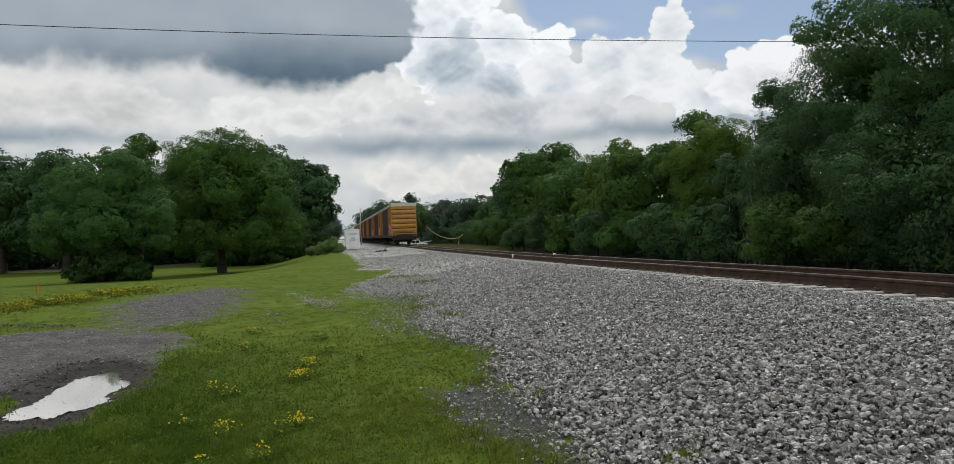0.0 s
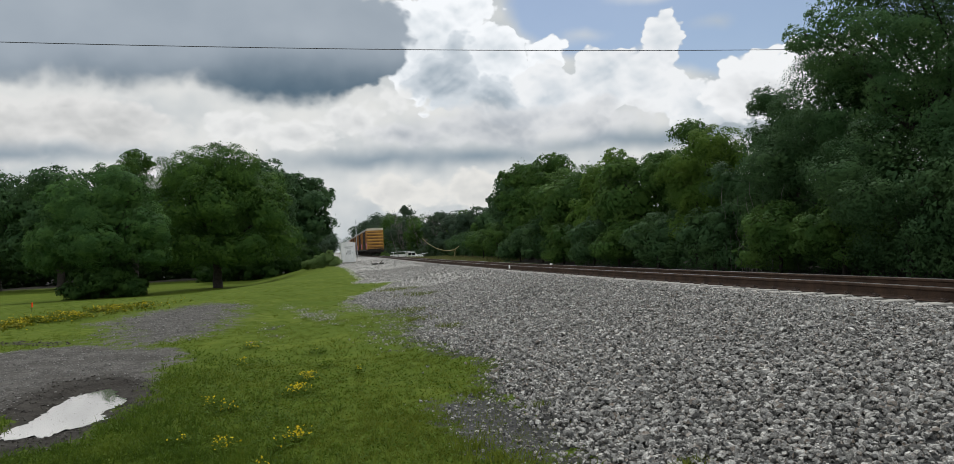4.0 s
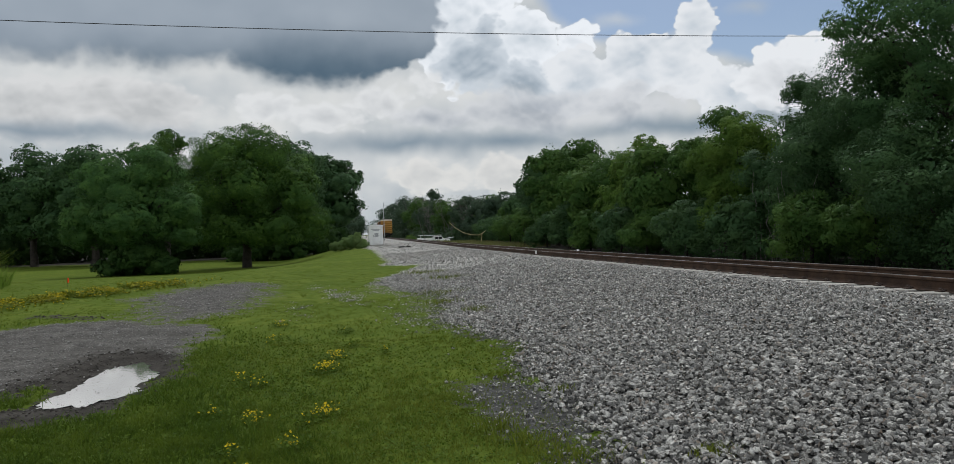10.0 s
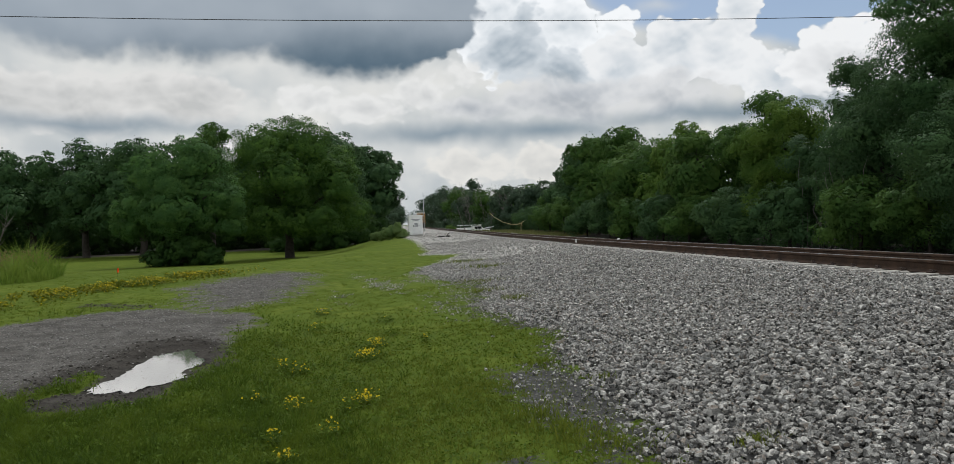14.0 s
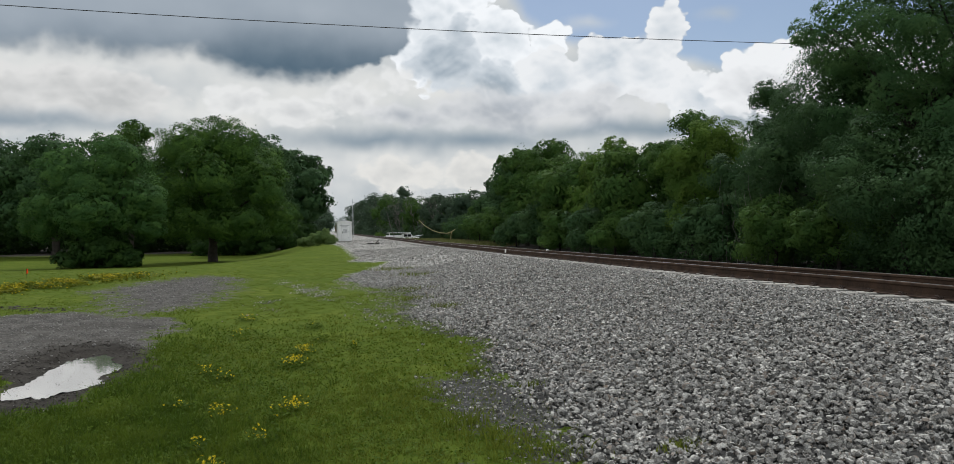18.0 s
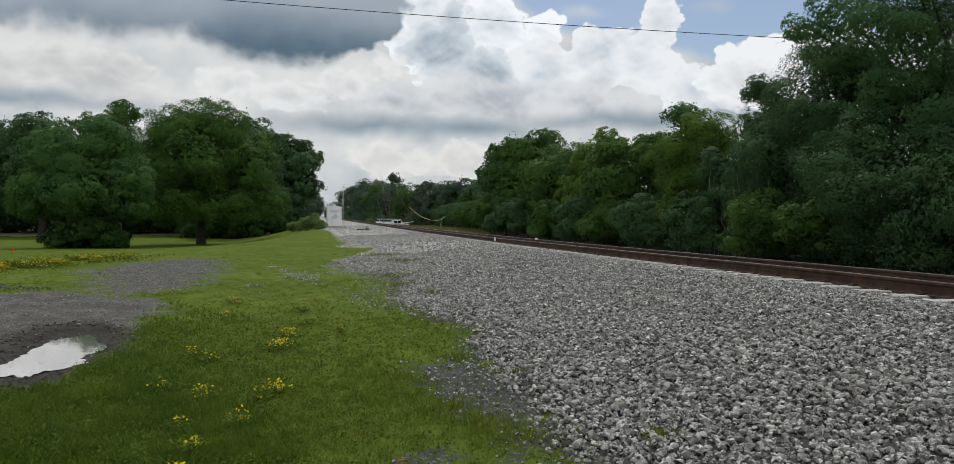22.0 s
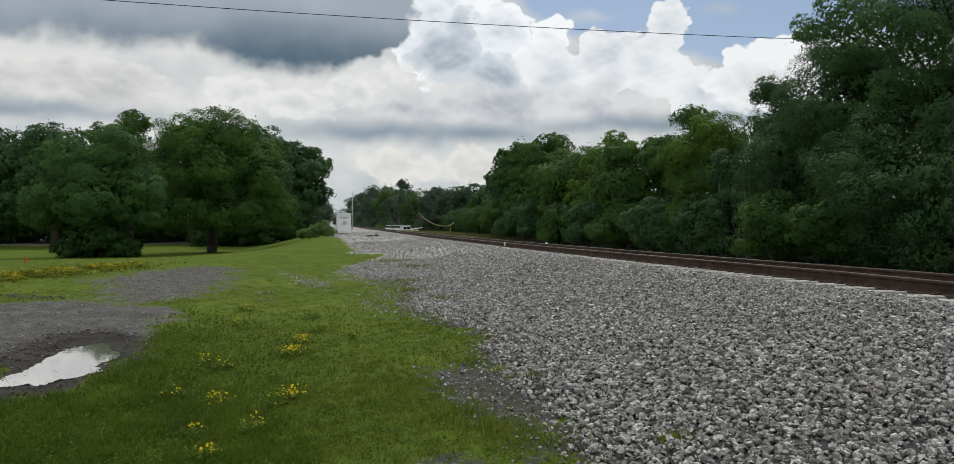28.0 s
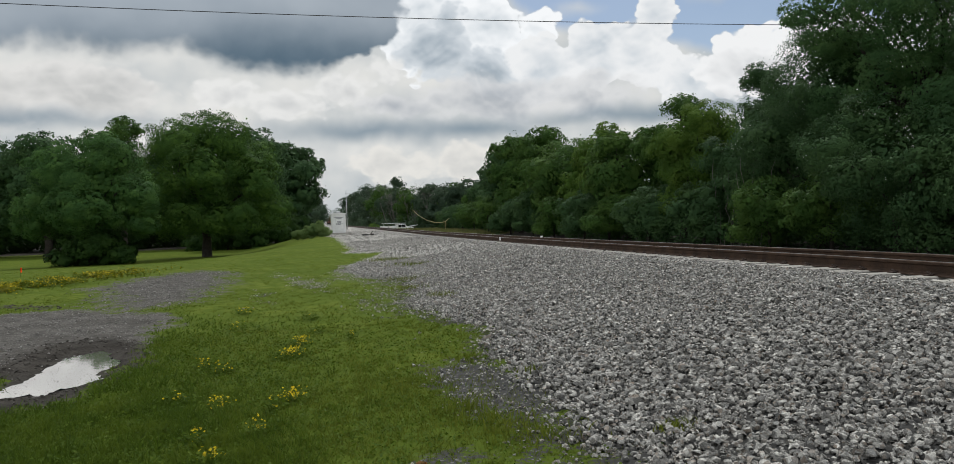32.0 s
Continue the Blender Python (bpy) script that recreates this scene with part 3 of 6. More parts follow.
def masks(x, y):
    w = 0.25 * wave(x, y, 2.1, 1.0) + 0.12 * wave(x, y, 6.3, 4.0)
    drive = np.maximum(sm(-0.35, 0.4, inside(DRIVE_NEAR, x, y) + w), 0.93 * sm(-0.9, 1.0, inside(DRIVE_FAR, x, y) + 1.7 * w))
    fray = 0.16 * wave(x, y, 2.6, 9.0) + 0.14 * wave(x, y, 7.1, 2.5) + 0.13 * wave(x, y, 15.0, 4.5)
    mud_and_shade = sm(-0.30, 0.36, inside(MUD, x, y) + fray)
    islet = sm(0.26, 0.08, near_line(GRASS_STRIP, x, y) + 0.8 * fray) * sm(0.9, 1.3, puddle_r(x, y))
    mud_and_shade, drive = mud_and_shade * (1 - islet), drive * (1 - islet)
    strip = sm(0.5, 0.1, np.abs(y - 16.6 + 0.5 * (x + 5.9)) + w) * sm(-7.2, -6.6, x) * sm(-4.9, -5.4, x)
    mud_and_shade = np.maximum(mud_and_shade, 0.6 * strip)
    # far left wood floor: the trees' shade painted dark through this mask
    mud_and_shade = np.maximum(mud_and_shade, sm(104, 116, y) * sm(-1, -6, x) * sm(420, 250, y))
    mud_and_shade = np.maximum(mud_and_shade, sm(12.9, 14.2, x) * sm(125, 105, y) * sm(-30, -10, y))
    e = np.interp(y, EDGE_Y, EDGE_X) + 0.17 * wave(x, y, 2.7, 3.0) + 0.14 * wave(x, y, 8.0, 6.0) + 0.08 * wave(x, y, 17.0, 2.0)
    stone = sm(-0.50, 0.40, x - e) * sm(13.2, 12.6, x)
    # gravel strewn thinly into the grass
    thin = sm(-1.9, -0.9, x) * sm(12.0, 14.5, y) * sm(25.5, 22.5, y) * sm(0.0, 0.55, wave(x, y * 0.45, 1.9, 5.0) + 0.5 * wave(x, y, 5.3, 2.0))
    mixed = sm(-1.5, -0.1, x - e) * sm(10.5, 12.0, y) * sm(24.0, 20.0, y) * sm(-0.9, 0.7, wave(x, y, 2.2, 1.0) + 0.7 * wave(x, y, 6.1, 3.0))
    stone = np.maximum(stone, np.maximum(0.34 * thin, 0.46 * mixed))
    ragged = 1.7 * w + 0.25 * wave(x, y, 9.0, 2.0)
    cinder = np.maximum(sm(1.5, 0.4, np.hypot((x - 1.48) / 0.52, (y - 6.3) / 1.45) + ragged), sm(1.6, 0.6, np.hypot((x - 0.66) / 0.20, (y - 4.34) / 0.24) + 1.5 * ragged) * 0.8)
    cinder = np.maximum(cinder, 0.62 * sm(1.5, 0.5, np.hypot((x - 1.42) / 0.30, (y - 4.7) / 0.55) + 1.3 * ragged))
    return drive, mud_and_shade, stone, cinder


def terrain(x, y):
    rise = 0.22 * sm(42, 64, y) * sm(6, 2, x)
    bank = np.interp(y, [0, 30, 60, 100, 400], [-1.5, -1.5, 2.5, 2.0, 0.0])
    rise = rise + (-1.42 - rise) * sm(26, 72, y) * sm(bank, bank - 12.0, x)
    e = np.interp(y, [0, 30, 75, 400], [1.6, 1.2, -4.0, -4.0])
    bed = 0.505 - sag(y)
    s = np.clip((x - e) / (6.55 - e), 0, 1)
    s = s * 0.55 + sm(0, 1, s) * 0.45
    left = rise + (bed - rise) * s
    right = bed - (bed - 0.12 + 1.0 * sm(95, 130, y)) * sm(9.9, 12.2, x)
    z = np.where(x > TRACK_X, right, left)
    z = z + 0.02 * wave(x, y, 0.7, 2.0) * sm(5.5, 3.5, x) + 0.012 * wave(x, y, 2.6, 5.0)
    f = sm(1.9, 1.15, puddle_r(x, y))
    z = z * (1 - f) - 0.055 * f
    return z


def ground_z(x, y):
    return float(terrain(np.float64(x), np.float64(y)))


def spread(*runs):
    return np.concatenate([np.linspace(a, b, n, endpoint=False) for a, b, n in runs])


GX = np.append(spread((-1800, -200, 8), (-200, -40, 16), (-40, -12, 28), (-12, -7.5, 28), (-7.5, 8, 124), (8, 14, 22), (14, 60, 23), (60, 300, 12), (300, 1800, 6)), 1800)
GY = np.append(spread((-400, -20, 10), (-20, 1, 14), (1, 4, 12), (4, 12, 84), (12, 20, 60), (20, 34, 64), (34, 60, 48), (60, 120, 36), (120, 300, 24), (300, 3500, 16)), 3500)
XX, YY = np.meshgrid(GX, GY)
ZZ = terrain(XX, YY)
MK = masks(XX, YY)


def sheet(name, lift, pick, least=0.12):
    """A piece of the ground sheet: the cells that pick chooses, raised by lift."""
    ny, nx = XX.shape
    idx = np.arange(ny * nx).reshape(ny, nx)
    F = np.stack([idx[:-1, :-1], idx[:-1, 1:], idx[1:, 1:], idx[1:, :-1]], -1).reshape(-1, 4)
    if pick is not None:
        c = (pick[:-1, :-1] + pick[:-1, 1:] + pick[1:, 1:] + pick[1:, :-1]).ravel() / 4
        F = F[c > least]
    used = np.unique(F)
    remap = np.zeros(ny * nx, np.int64)
    remap[used] = np.arange(len(used))
    V = np.stack([XX.ravel()[used], YY.ravel()[used], ZZ.ravel()[used] + lift], -1)
    me = mesh_np(name, V, remap[F])
    for k, a in zip(("drive", "mud_and_shade", "stone", "cinder"), MK):
        me.attributes.new(k, "FLOAT", "POINT").data.foreach_set("value", a.ravel()[used].astype(np.float32))
    me.materials.append(GROUND)
    me.shade_smooth()
    return new(name, me)


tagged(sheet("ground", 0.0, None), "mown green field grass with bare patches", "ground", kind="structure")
tagged(sheet("driveway", 0.002, np.maximum(MK[0], MK[1])), "worn grey gravel drive with wet muddy edges", "driveway", kind="structure")
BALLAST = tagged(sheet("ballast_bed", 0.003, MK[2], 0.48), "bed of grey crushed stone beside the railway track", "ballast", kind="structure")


PUDDLE_Z = -0.0465


def puddle():
    """Still water with a ragged rim, lying in its hollow."""
    bm = bmesh.new()
    rng = random.Random(3)
    ring = []
    for (ax, ay), (bx, by) in zip(PUDDLE, PUDDLE[1:] + PUDDLE[:1]):
        for k in range(9):
            s = k / 9
            x, y = ax + (bx - ax) * s, ay + (by - ay) * s
            g = 0.05 * float(wave(x, y, 9.0, 2.0)) + rng.uniform(-0.022, 0.022)
            n = Vector((by - ay, ax - bx)).normalized()
            ring.append(bm.verts.new((x + n.x * g, y + 2.2 * n.y * g, PUDDLE_Z)))
    bmesh.ops.triangulate(bm, faces=[bm.faces.new(ring)])
    tagged(part("puddle", bm, WATER), "shallow rain puddle mirroring the clouds", "puddle", kind="structure")


puddle()


def floating_bits():
    """Bits of leaf and grit that lie on the puddle."""
    rng = np.random.default_rng(12)
    x, y = rng.uniform(-3.1, -2.2, 900), rng.uniform(7.6, 10.2, 900)
    ok = puddle_r(x, y) < 0.92
    x, y = x[ok][:90], y[ok][:90]
    z = PUDDLE_Z + 0.003
    a, s = rng.uniform(0, 6.28, len(x)), rng.uniform(0.004, 0.012, len(x))
    d = np.stack([np.cos(a), np.sin(a), 0 * a], -1) * s[:, None]
    e = np.stack([-np.sin(a), np.cos(a), 0 * a], -1) * s[:, None] * 0.45
    c = np.stack([x, y, np.full(len(x), z)], -1)
    up = np.array([0, 0, 0.002])
    V = np.stack([c - d, c + e, c + d, c - e, c + up], 1).reshape(-1, 3)
    k = np.arange(len(x))[:, None] * 5
    F = np.concatenate([k + [0, 3, 4], k + [3, 2, 4], k + [2, 1, 4], k + [1, 0, 4]], 0)
    tagged(part("floating_bits", mesh_np("floating_bits", V, F), CARBLACK), "dark bits of leaf and grit on the puddle", "debris", kind="stuff")


floating_bits()


# ---- railway track ----
def sweep_rail(name, x, y0, y1, top, parent):
    """A flat-bottomed rail: head, web and foot swept along the line."""
    prof = [(-0.076, 0), (0.076, 0), (0.076, 0.012), (0.020, 0.034), (0.010, 0.05), (0.010, 0.125), (0.020, 0.138), (0.037, 0.146), (0.037, 0.176), (0.026, 0.186),
            (-0.026, 0.186), (-0.037, 0.176), (-0.037, 0.146), (-0.020, 0.138), (-0.010, 0.125), (-0.010, 0.05), (-0.020, 0.034), (-0.076, 0.012)]
    ys = np.append(spread((y0, 120, 80), (120, y1, 40)), y1)
    k = len(prof)
    V = [(x + px, y, top - sag(y) - 0.186 + pz) for y in ys for px, pz in prof]
    F = [(i * k + j, i * k + (j + 1) % k, (i + 1) * k + (j + 1) % k, (i + 1) * k + j) for i in range(len(ys) - 1) for j in range(k)]
    me = mesh_np(name, V, F)
    me.materials.append(RUST)
    me.materials.append(RAILTOP)
    me.polygons.foreach_set("material_index", np.array([1 if j == 9 else 0 for i in range(len(ys) - 1) for j in range(k)], np.int32))
    return part(name, me, None, parent, "rusty steel rail with a shiny worn head")


def railway():
    tr = thing("railway_track", pose(0, 0, 0), "single railway track, rusty rails on pale concrete ties", "railway track", kind="structure")
    sweep_rail("rail", NEAR_X, -40, 900, RAIL_Z, tr)
    sweep_rail("rail", FAR_X, -40, 900, RAIL_Z - 0.035, tr)
    # one concrete tie, tapered at the shoulders
    bm = bmesh.new()
    secs = [(-1.33, 0.13, 0.0), (-1.30, 0.14, 0.0), (-0.45, 0.14, 0.0), (0.0, 0.12, -0.03), (0.45, 0.14, 0.0), (1.30, 0.14, 0.0), (1.33, 0.13, 0.0)]
    rings = [[bm.verts.new(p) for p in ((x, -w, -0.2), (x, w, -0.2), (x, w - 0.02, dz - 0.012), (x, w - 0.035, dz), (x, -w + 0.035, dz), (x, -w + 0.02, dz - 0.012))] for x, w, dz in secs]
    for a, b in zip(rings, rings[1:]):
        for k in range(6):
            bm.faces.new((a[k], b[k], b[(k + 1) % 6], a[(k + 1) % 6]))
    bm.faces.new(rings[0])
    bm.faces.new(rings[-1][::-1])
    tie = bpy.data.meshes.new("tie")
    bm.to_mesh(tie)
    bm.free()
    tie.materials.append(CONCRETE)
    bm = bmesh.new()
    add_tube(bm, [(-0.10, -0.055, 0.02), (-0.10, 0.0, 0.045), (-0.085, 0.055, 0.05), (-0.055, 0.05, 0.055), (-0.05, 0.0, 0.035), (-0.055, -0.045, 0.03)], 0.011, 5)
    add_box(bm, -0.15, -0.078, -0.05, 0.05, -0.012, 0.03)
    clip = bpy.data.meshes.new("rail_clip")
    bm.to_mesh(clip)
    bm.free()
    clip.materials.append(CLIPSTEEL)
    rng = random.Random(5)
    ys = np.arange(-6, 110, 0.61)
    for y in ys:
        y = float(y) + rng.uniform(-0.015, 0.015)
        z = RAIL_Z - float(sag(y)) - 0.190
        t = part("tie", tie, None, tr)
        t.matrix_world = pose(TRACK_X + rng.uniform(-0.02, 0.02), y, z, 0, 0.9, rng.uniform(-0.6, 0.6))
        if y < 55:
            c = part("rail_clip", clip, None, tr)
            c.matrix_world = pose(NEAR_X, y, z + 0.002)
        if y < 30:
            c = part("rail_clip", clip, None, tr)
            c.matrix_world = pose(NEAR_X, y, z + 0.002, 0, 0, 180)
            c = part("rail_clip", clip, None, tr)
            c.matrix_world = pose(FAR_X, y, z - 0.034)
    # the far ties, joined
    V, F = [], []
    for y in np.arange(110.4, 400, 0.61):
        z = RAIL_Z - float(sag(y)) - 0.19
        k = len(V)
        V += [(TRACK_X + sx * 1.3, y + sy * 0.13, z + dz) for dz in (-0.1, 0) for sx, sy in ((-1, -1), (1, -1), (1, 1), (-1, 1))]
        F += [(k + 4, k + 5, k + 6, k + 7), (k, k + 1, k + 5, k + 4), (k + 3, k, k + 4, k + 7)]
    part("far_ties", mesh_np("far_ties", V, F), CONCRETE, tr)["kind"] = "stuff"
    # a short white marker clipped to the rail
    part("rail_marker", box(NEAR_X - 0.10, NEAR_X - 0.05, 31.0, 31.10, RAIL_Z - 0.24, RAIL_Z - 0.10, 0.008), WHITEPAINT, tr, "small white marker on the rail")
    part("rail_marker", box(FAR_X - 0.05, FAR_X + 0.03, 30.0, 30.12, RAIL_Z - 0.16, RAIL_Z - 0.09, 0.008), WHITEPAINT, tr, "small white marker on the rail")


railway()


# ---- trees ----
def leaves_np(C, Nrm, size, rng, droop=0.12, squash=0.62):
    """Leaf quads at centres C facing about Nrm."""
    n = len(C)
    a = rng.normal(size=(n, 3))
    u = np.cross(Nrm, a)
    u /= np.linalg.norm(u, axis=1)[:, None] + 1e-9
    w = np.cross(Nrm, u)
    s = size * rng.uniform(0.65, 1.35, (n, 1))
    dz = np.array([0, 0, -1.0]) * droop * s
    V = np.stack([C - u * s * 0.5, C + w * s * 0.5 * squash, C + u * s * 0.5 + dz, C - w * s * 0.5 * squash], 1).reshape(-1, 3)
    return V, np.arange(4 * n).reshape(n, 4)


def leaflets_np(C, Nrm, size, rng):
    """Small three-cornered leaves at centres C facing about Nrm."""
    n = len(C)
    u = np.cross(Nrm, rng.normal(size=(n, 3)))
    u /= np.linalg.norm(u, axis=1)[:, None] + 1e-9
    w = np.cross(Nrm, u)
    s = size * rng.uniform(0.6, 1.4, (n, 1))
    V = np.stack([C - u * s * 0.5 - w * s * 0.34, C + u * s * 0.5 - w * s * 0.20, C + w * s * 0.5], 1).reshape(-1, 3)
    return V, np.arange(3 * n).reshape(n, 3)


def inside_other(cl, who, P):
    """How deep each point lies inside any clump but its own (below 1: inside)."""
    best = np.full(len(P), 9.0)
    for j, c in enumerate(cl):
        r = np.linalg.norm((P - c[:3]) / c[3:], axis=1)
        best = np.minimum(best, np.where(who == j, 9.0, r))
    return best


def crown_np(clumps, n, leaf, seed, sub=0.30, flat=0.80, fine=0.70, heart=0.26, stray=0.014, rough=0.36, cover=0.85):
    """A crown: clumps carry domed boughs of small leaves over a dense heart; sprigs stand out of the outline.
    Gives vertices, faces and the soft normals of the boughs."""
    rng = np.random.default_rng(seed)
    cl = np.array(clumps, float)
    area = cl[:, 3] * cl[:, 4] + cl[:, 3] * cl[:, 5] + cl[:, 4] * cl[:, 5]
    p = area / area.sum()
    br = np.clip(cl[:, 3:].mean(1) * sub, 0.20, 1.1)
    k = max(6, int((area * 4.2 * cover / (math.pi * br ** 2)).sum()))
    w = area / br ** 2
    who = rng.choice(len(cl), k, p=w / w.sum())
    d = rng.normal(size=(k, 3))
    d /= np.linalg.norm(d, axis=1)[:, None]
    ctr = cl[who, :3] + d * cl[who, 3:] * rng.uniform(0.60, 0.88, (k, 1))
    keep = inside_other(cl, who, ctr) > 0.80
    if keep.sum() > 4:
        who, d, ctr = who[keep], d[keep], ctr[keep]
    k = len(who)
    bs = br[who] * rng.uniform(0.65, 1.4, k)
    ii = rng.choice(k, n, p=bs ** 2 / (bs ** 2).sum())
    o = rng.normal(size=(n, 3)) + d[ii] * 0.95 + np.array([0, 0, 0.45])
    o /= np.linalg.norm(o, axis=1)[:, None]
    r = rng.uniform(0.72, 1.06, n)
    C = ctr[ii] + o * (bs[ii] * r)[:, None] * np.array([1.0, 1.0, flat])
    out = rng.random(n) < stray
    tip = d + np.array([0, 0, 0.5]) + rng.normal(size=(k, 3)) * 0.5
    tip /= np.linalg.norm(tip, axis=1)[:, None]
    C[out] = (ctr[ii] + tip[ii] * (bs[ii] * rng.uniform(0.8, 1.3, n))[:, None] + rng.normal(size=(n, 3)) * (bs[ii] * 0.17)[:, None])[out]
    soft = o * 0.85 + d[ii] * 0.45 + np.array([0, 0, 0.22])
    soft /= np.linalg.norm(soft, axis=1)[:, None]
    nm = soft + rng.normal(size=(n, 3)) * rough
    nm /= np.linalg.norm(nm, axis=1)[:, None]
    soft = soft * 0.58 + nm * 0.42
    V, F = leaflets_np(C, nm, leaf * fine, rng)
    h = int(n * heart)
    who = rng.choice(len(cl), h, p=p)
    d = rng.normal(size=(h, 3))
    d /= np.linalg.norm(d, axis=1)[:, None]
    C = cl[who, :3] + d * cl[who, 3:] * rng.uniform(0.30, 0.80, (h, 1))
    V2, F2 = leaflets_np(C, d, leaf * 1.5, rng)
    return np.concatenate([V, V2]), np.concatenate([F, F2 + len(V)]), np.repeat(np.concatenate([soft, d]), 3, 0)


def leaf_mesh(name, V, F, S):
    """A mesh of leaves that takes light as the boughs that carry them do."""
    me = mesh_np(name, V, F)
    me.shade_smooth()
    S = S / (np.linalg.norm(S, axis=1)[:, None] + 1e-9)
    me.normals_split_custom_set_from_vertices(S.astype(np.float32))
    return me


def bent(p, q, k, amount, rng):
    """A wandering line of k points from p to q."""
    p, q = Vector(p), Vector(q)
    out = []
    for i in range(k):
        s = i / (k - 1)
        j = amount * math.sin(math.pi * s) * (q - p).length
        out.append(p.lerp(q, s) + Vector((rng.uniform(-j, j), rng.uniform(-j, j), rng.uniform(-j, j) * 0.4 + j * 0.5)))
    return out


def tree(name, x, y, label, clumps, leaf_mat, n, leaf, trunk_r, trunk_h, seed, category="tree", group="", limbs=5, sub=0.30, big=1.0, **crown):
    """A tree at its foot: tapered trunk, limbs into the crown, crown of leaves. clumps are relative to the foot."""
    clumps = [tuple(v * big for v in c) for c in clumps]
    x, y, leaf, trunk_r, trunk_h = x * big, y * big, leaf * big, trunk_r * big, trunk_h * big
    z = ground_z(x, y) - 0.03
    rng = random.Random(seed)
    t = thing(name, pose(x, y, z), label, category, group)
    top = max(c[2] for c in clumps)
    mid = clumps[0]
    pts = bent((0, 0, 0), (mid[0] * 0.4, mid[1] * 0.4, trunk_h), 5, 0.03, rng)
    bm = tube([(pts[0].x, pts[0].y, -0.1)] + pts, [trunk_r * 1.6, trunk_r * 1.15, trunk_r, trunk_r * 0.92, trunk_r * 0.85, trunk_r * 0.75], 10)
    part("trunk", bm, BARK, t, smooth=True)
    for i in range(limbs):
        c = clumps[i % len(clumps)]
        q = Vector(c[:3]) + Vector((rng.uniform(-0.6, 0.6) * c[3], rng.uniform(-0.6, 0.6) * c[4], rng.uniform(-0.1, 0.6) * c[5]))
        ln = bent(pts[-1] - Vector((0, 0, rng.uniform(0, 0.25) * trunk_h)), q, 6, 0.08, rng)
        part("limb", tube(ln, [trunk_r * f for f in (0.62, 0.48, 0.36, 0.25, 0.16, 0.06)], 6), BARK, t, smooth=True)
    part("crown", leaf_mesh("crown", *crown_np(clumps, n, leaf, seed, sub, **crown)), leaf_mat, t)
    return t


def round_clumps(h, r, base, rng, k=9):
    """A loose crown of height h and half-width r that starts at base."""
    out = [(0, 0, (h + base) / 2, r * 0.72, r * 0.72, (h - base) * 0.46)]
    for i in range(k):
        a = rng.uniform(0, 6.28)
        s = rng.uniform(0, 1)
        zz = base + (h - base) * (0.18 + 0.74 * s)
        w = r * (0.30 + 0.25 * rng.random())
        d = (r - w * 0.7) * math.sqrt(max(0.05, 1 - (2 * abs(s - 0.42)) ** 2.2)) * rng.uniform(0.75, 1.1)
        out.append((d * math.cos(a), d * math.sin(a), min(zz, h - w * 0.7), w, w, w * rng.uniform(0.6, 0.95)))
    return out




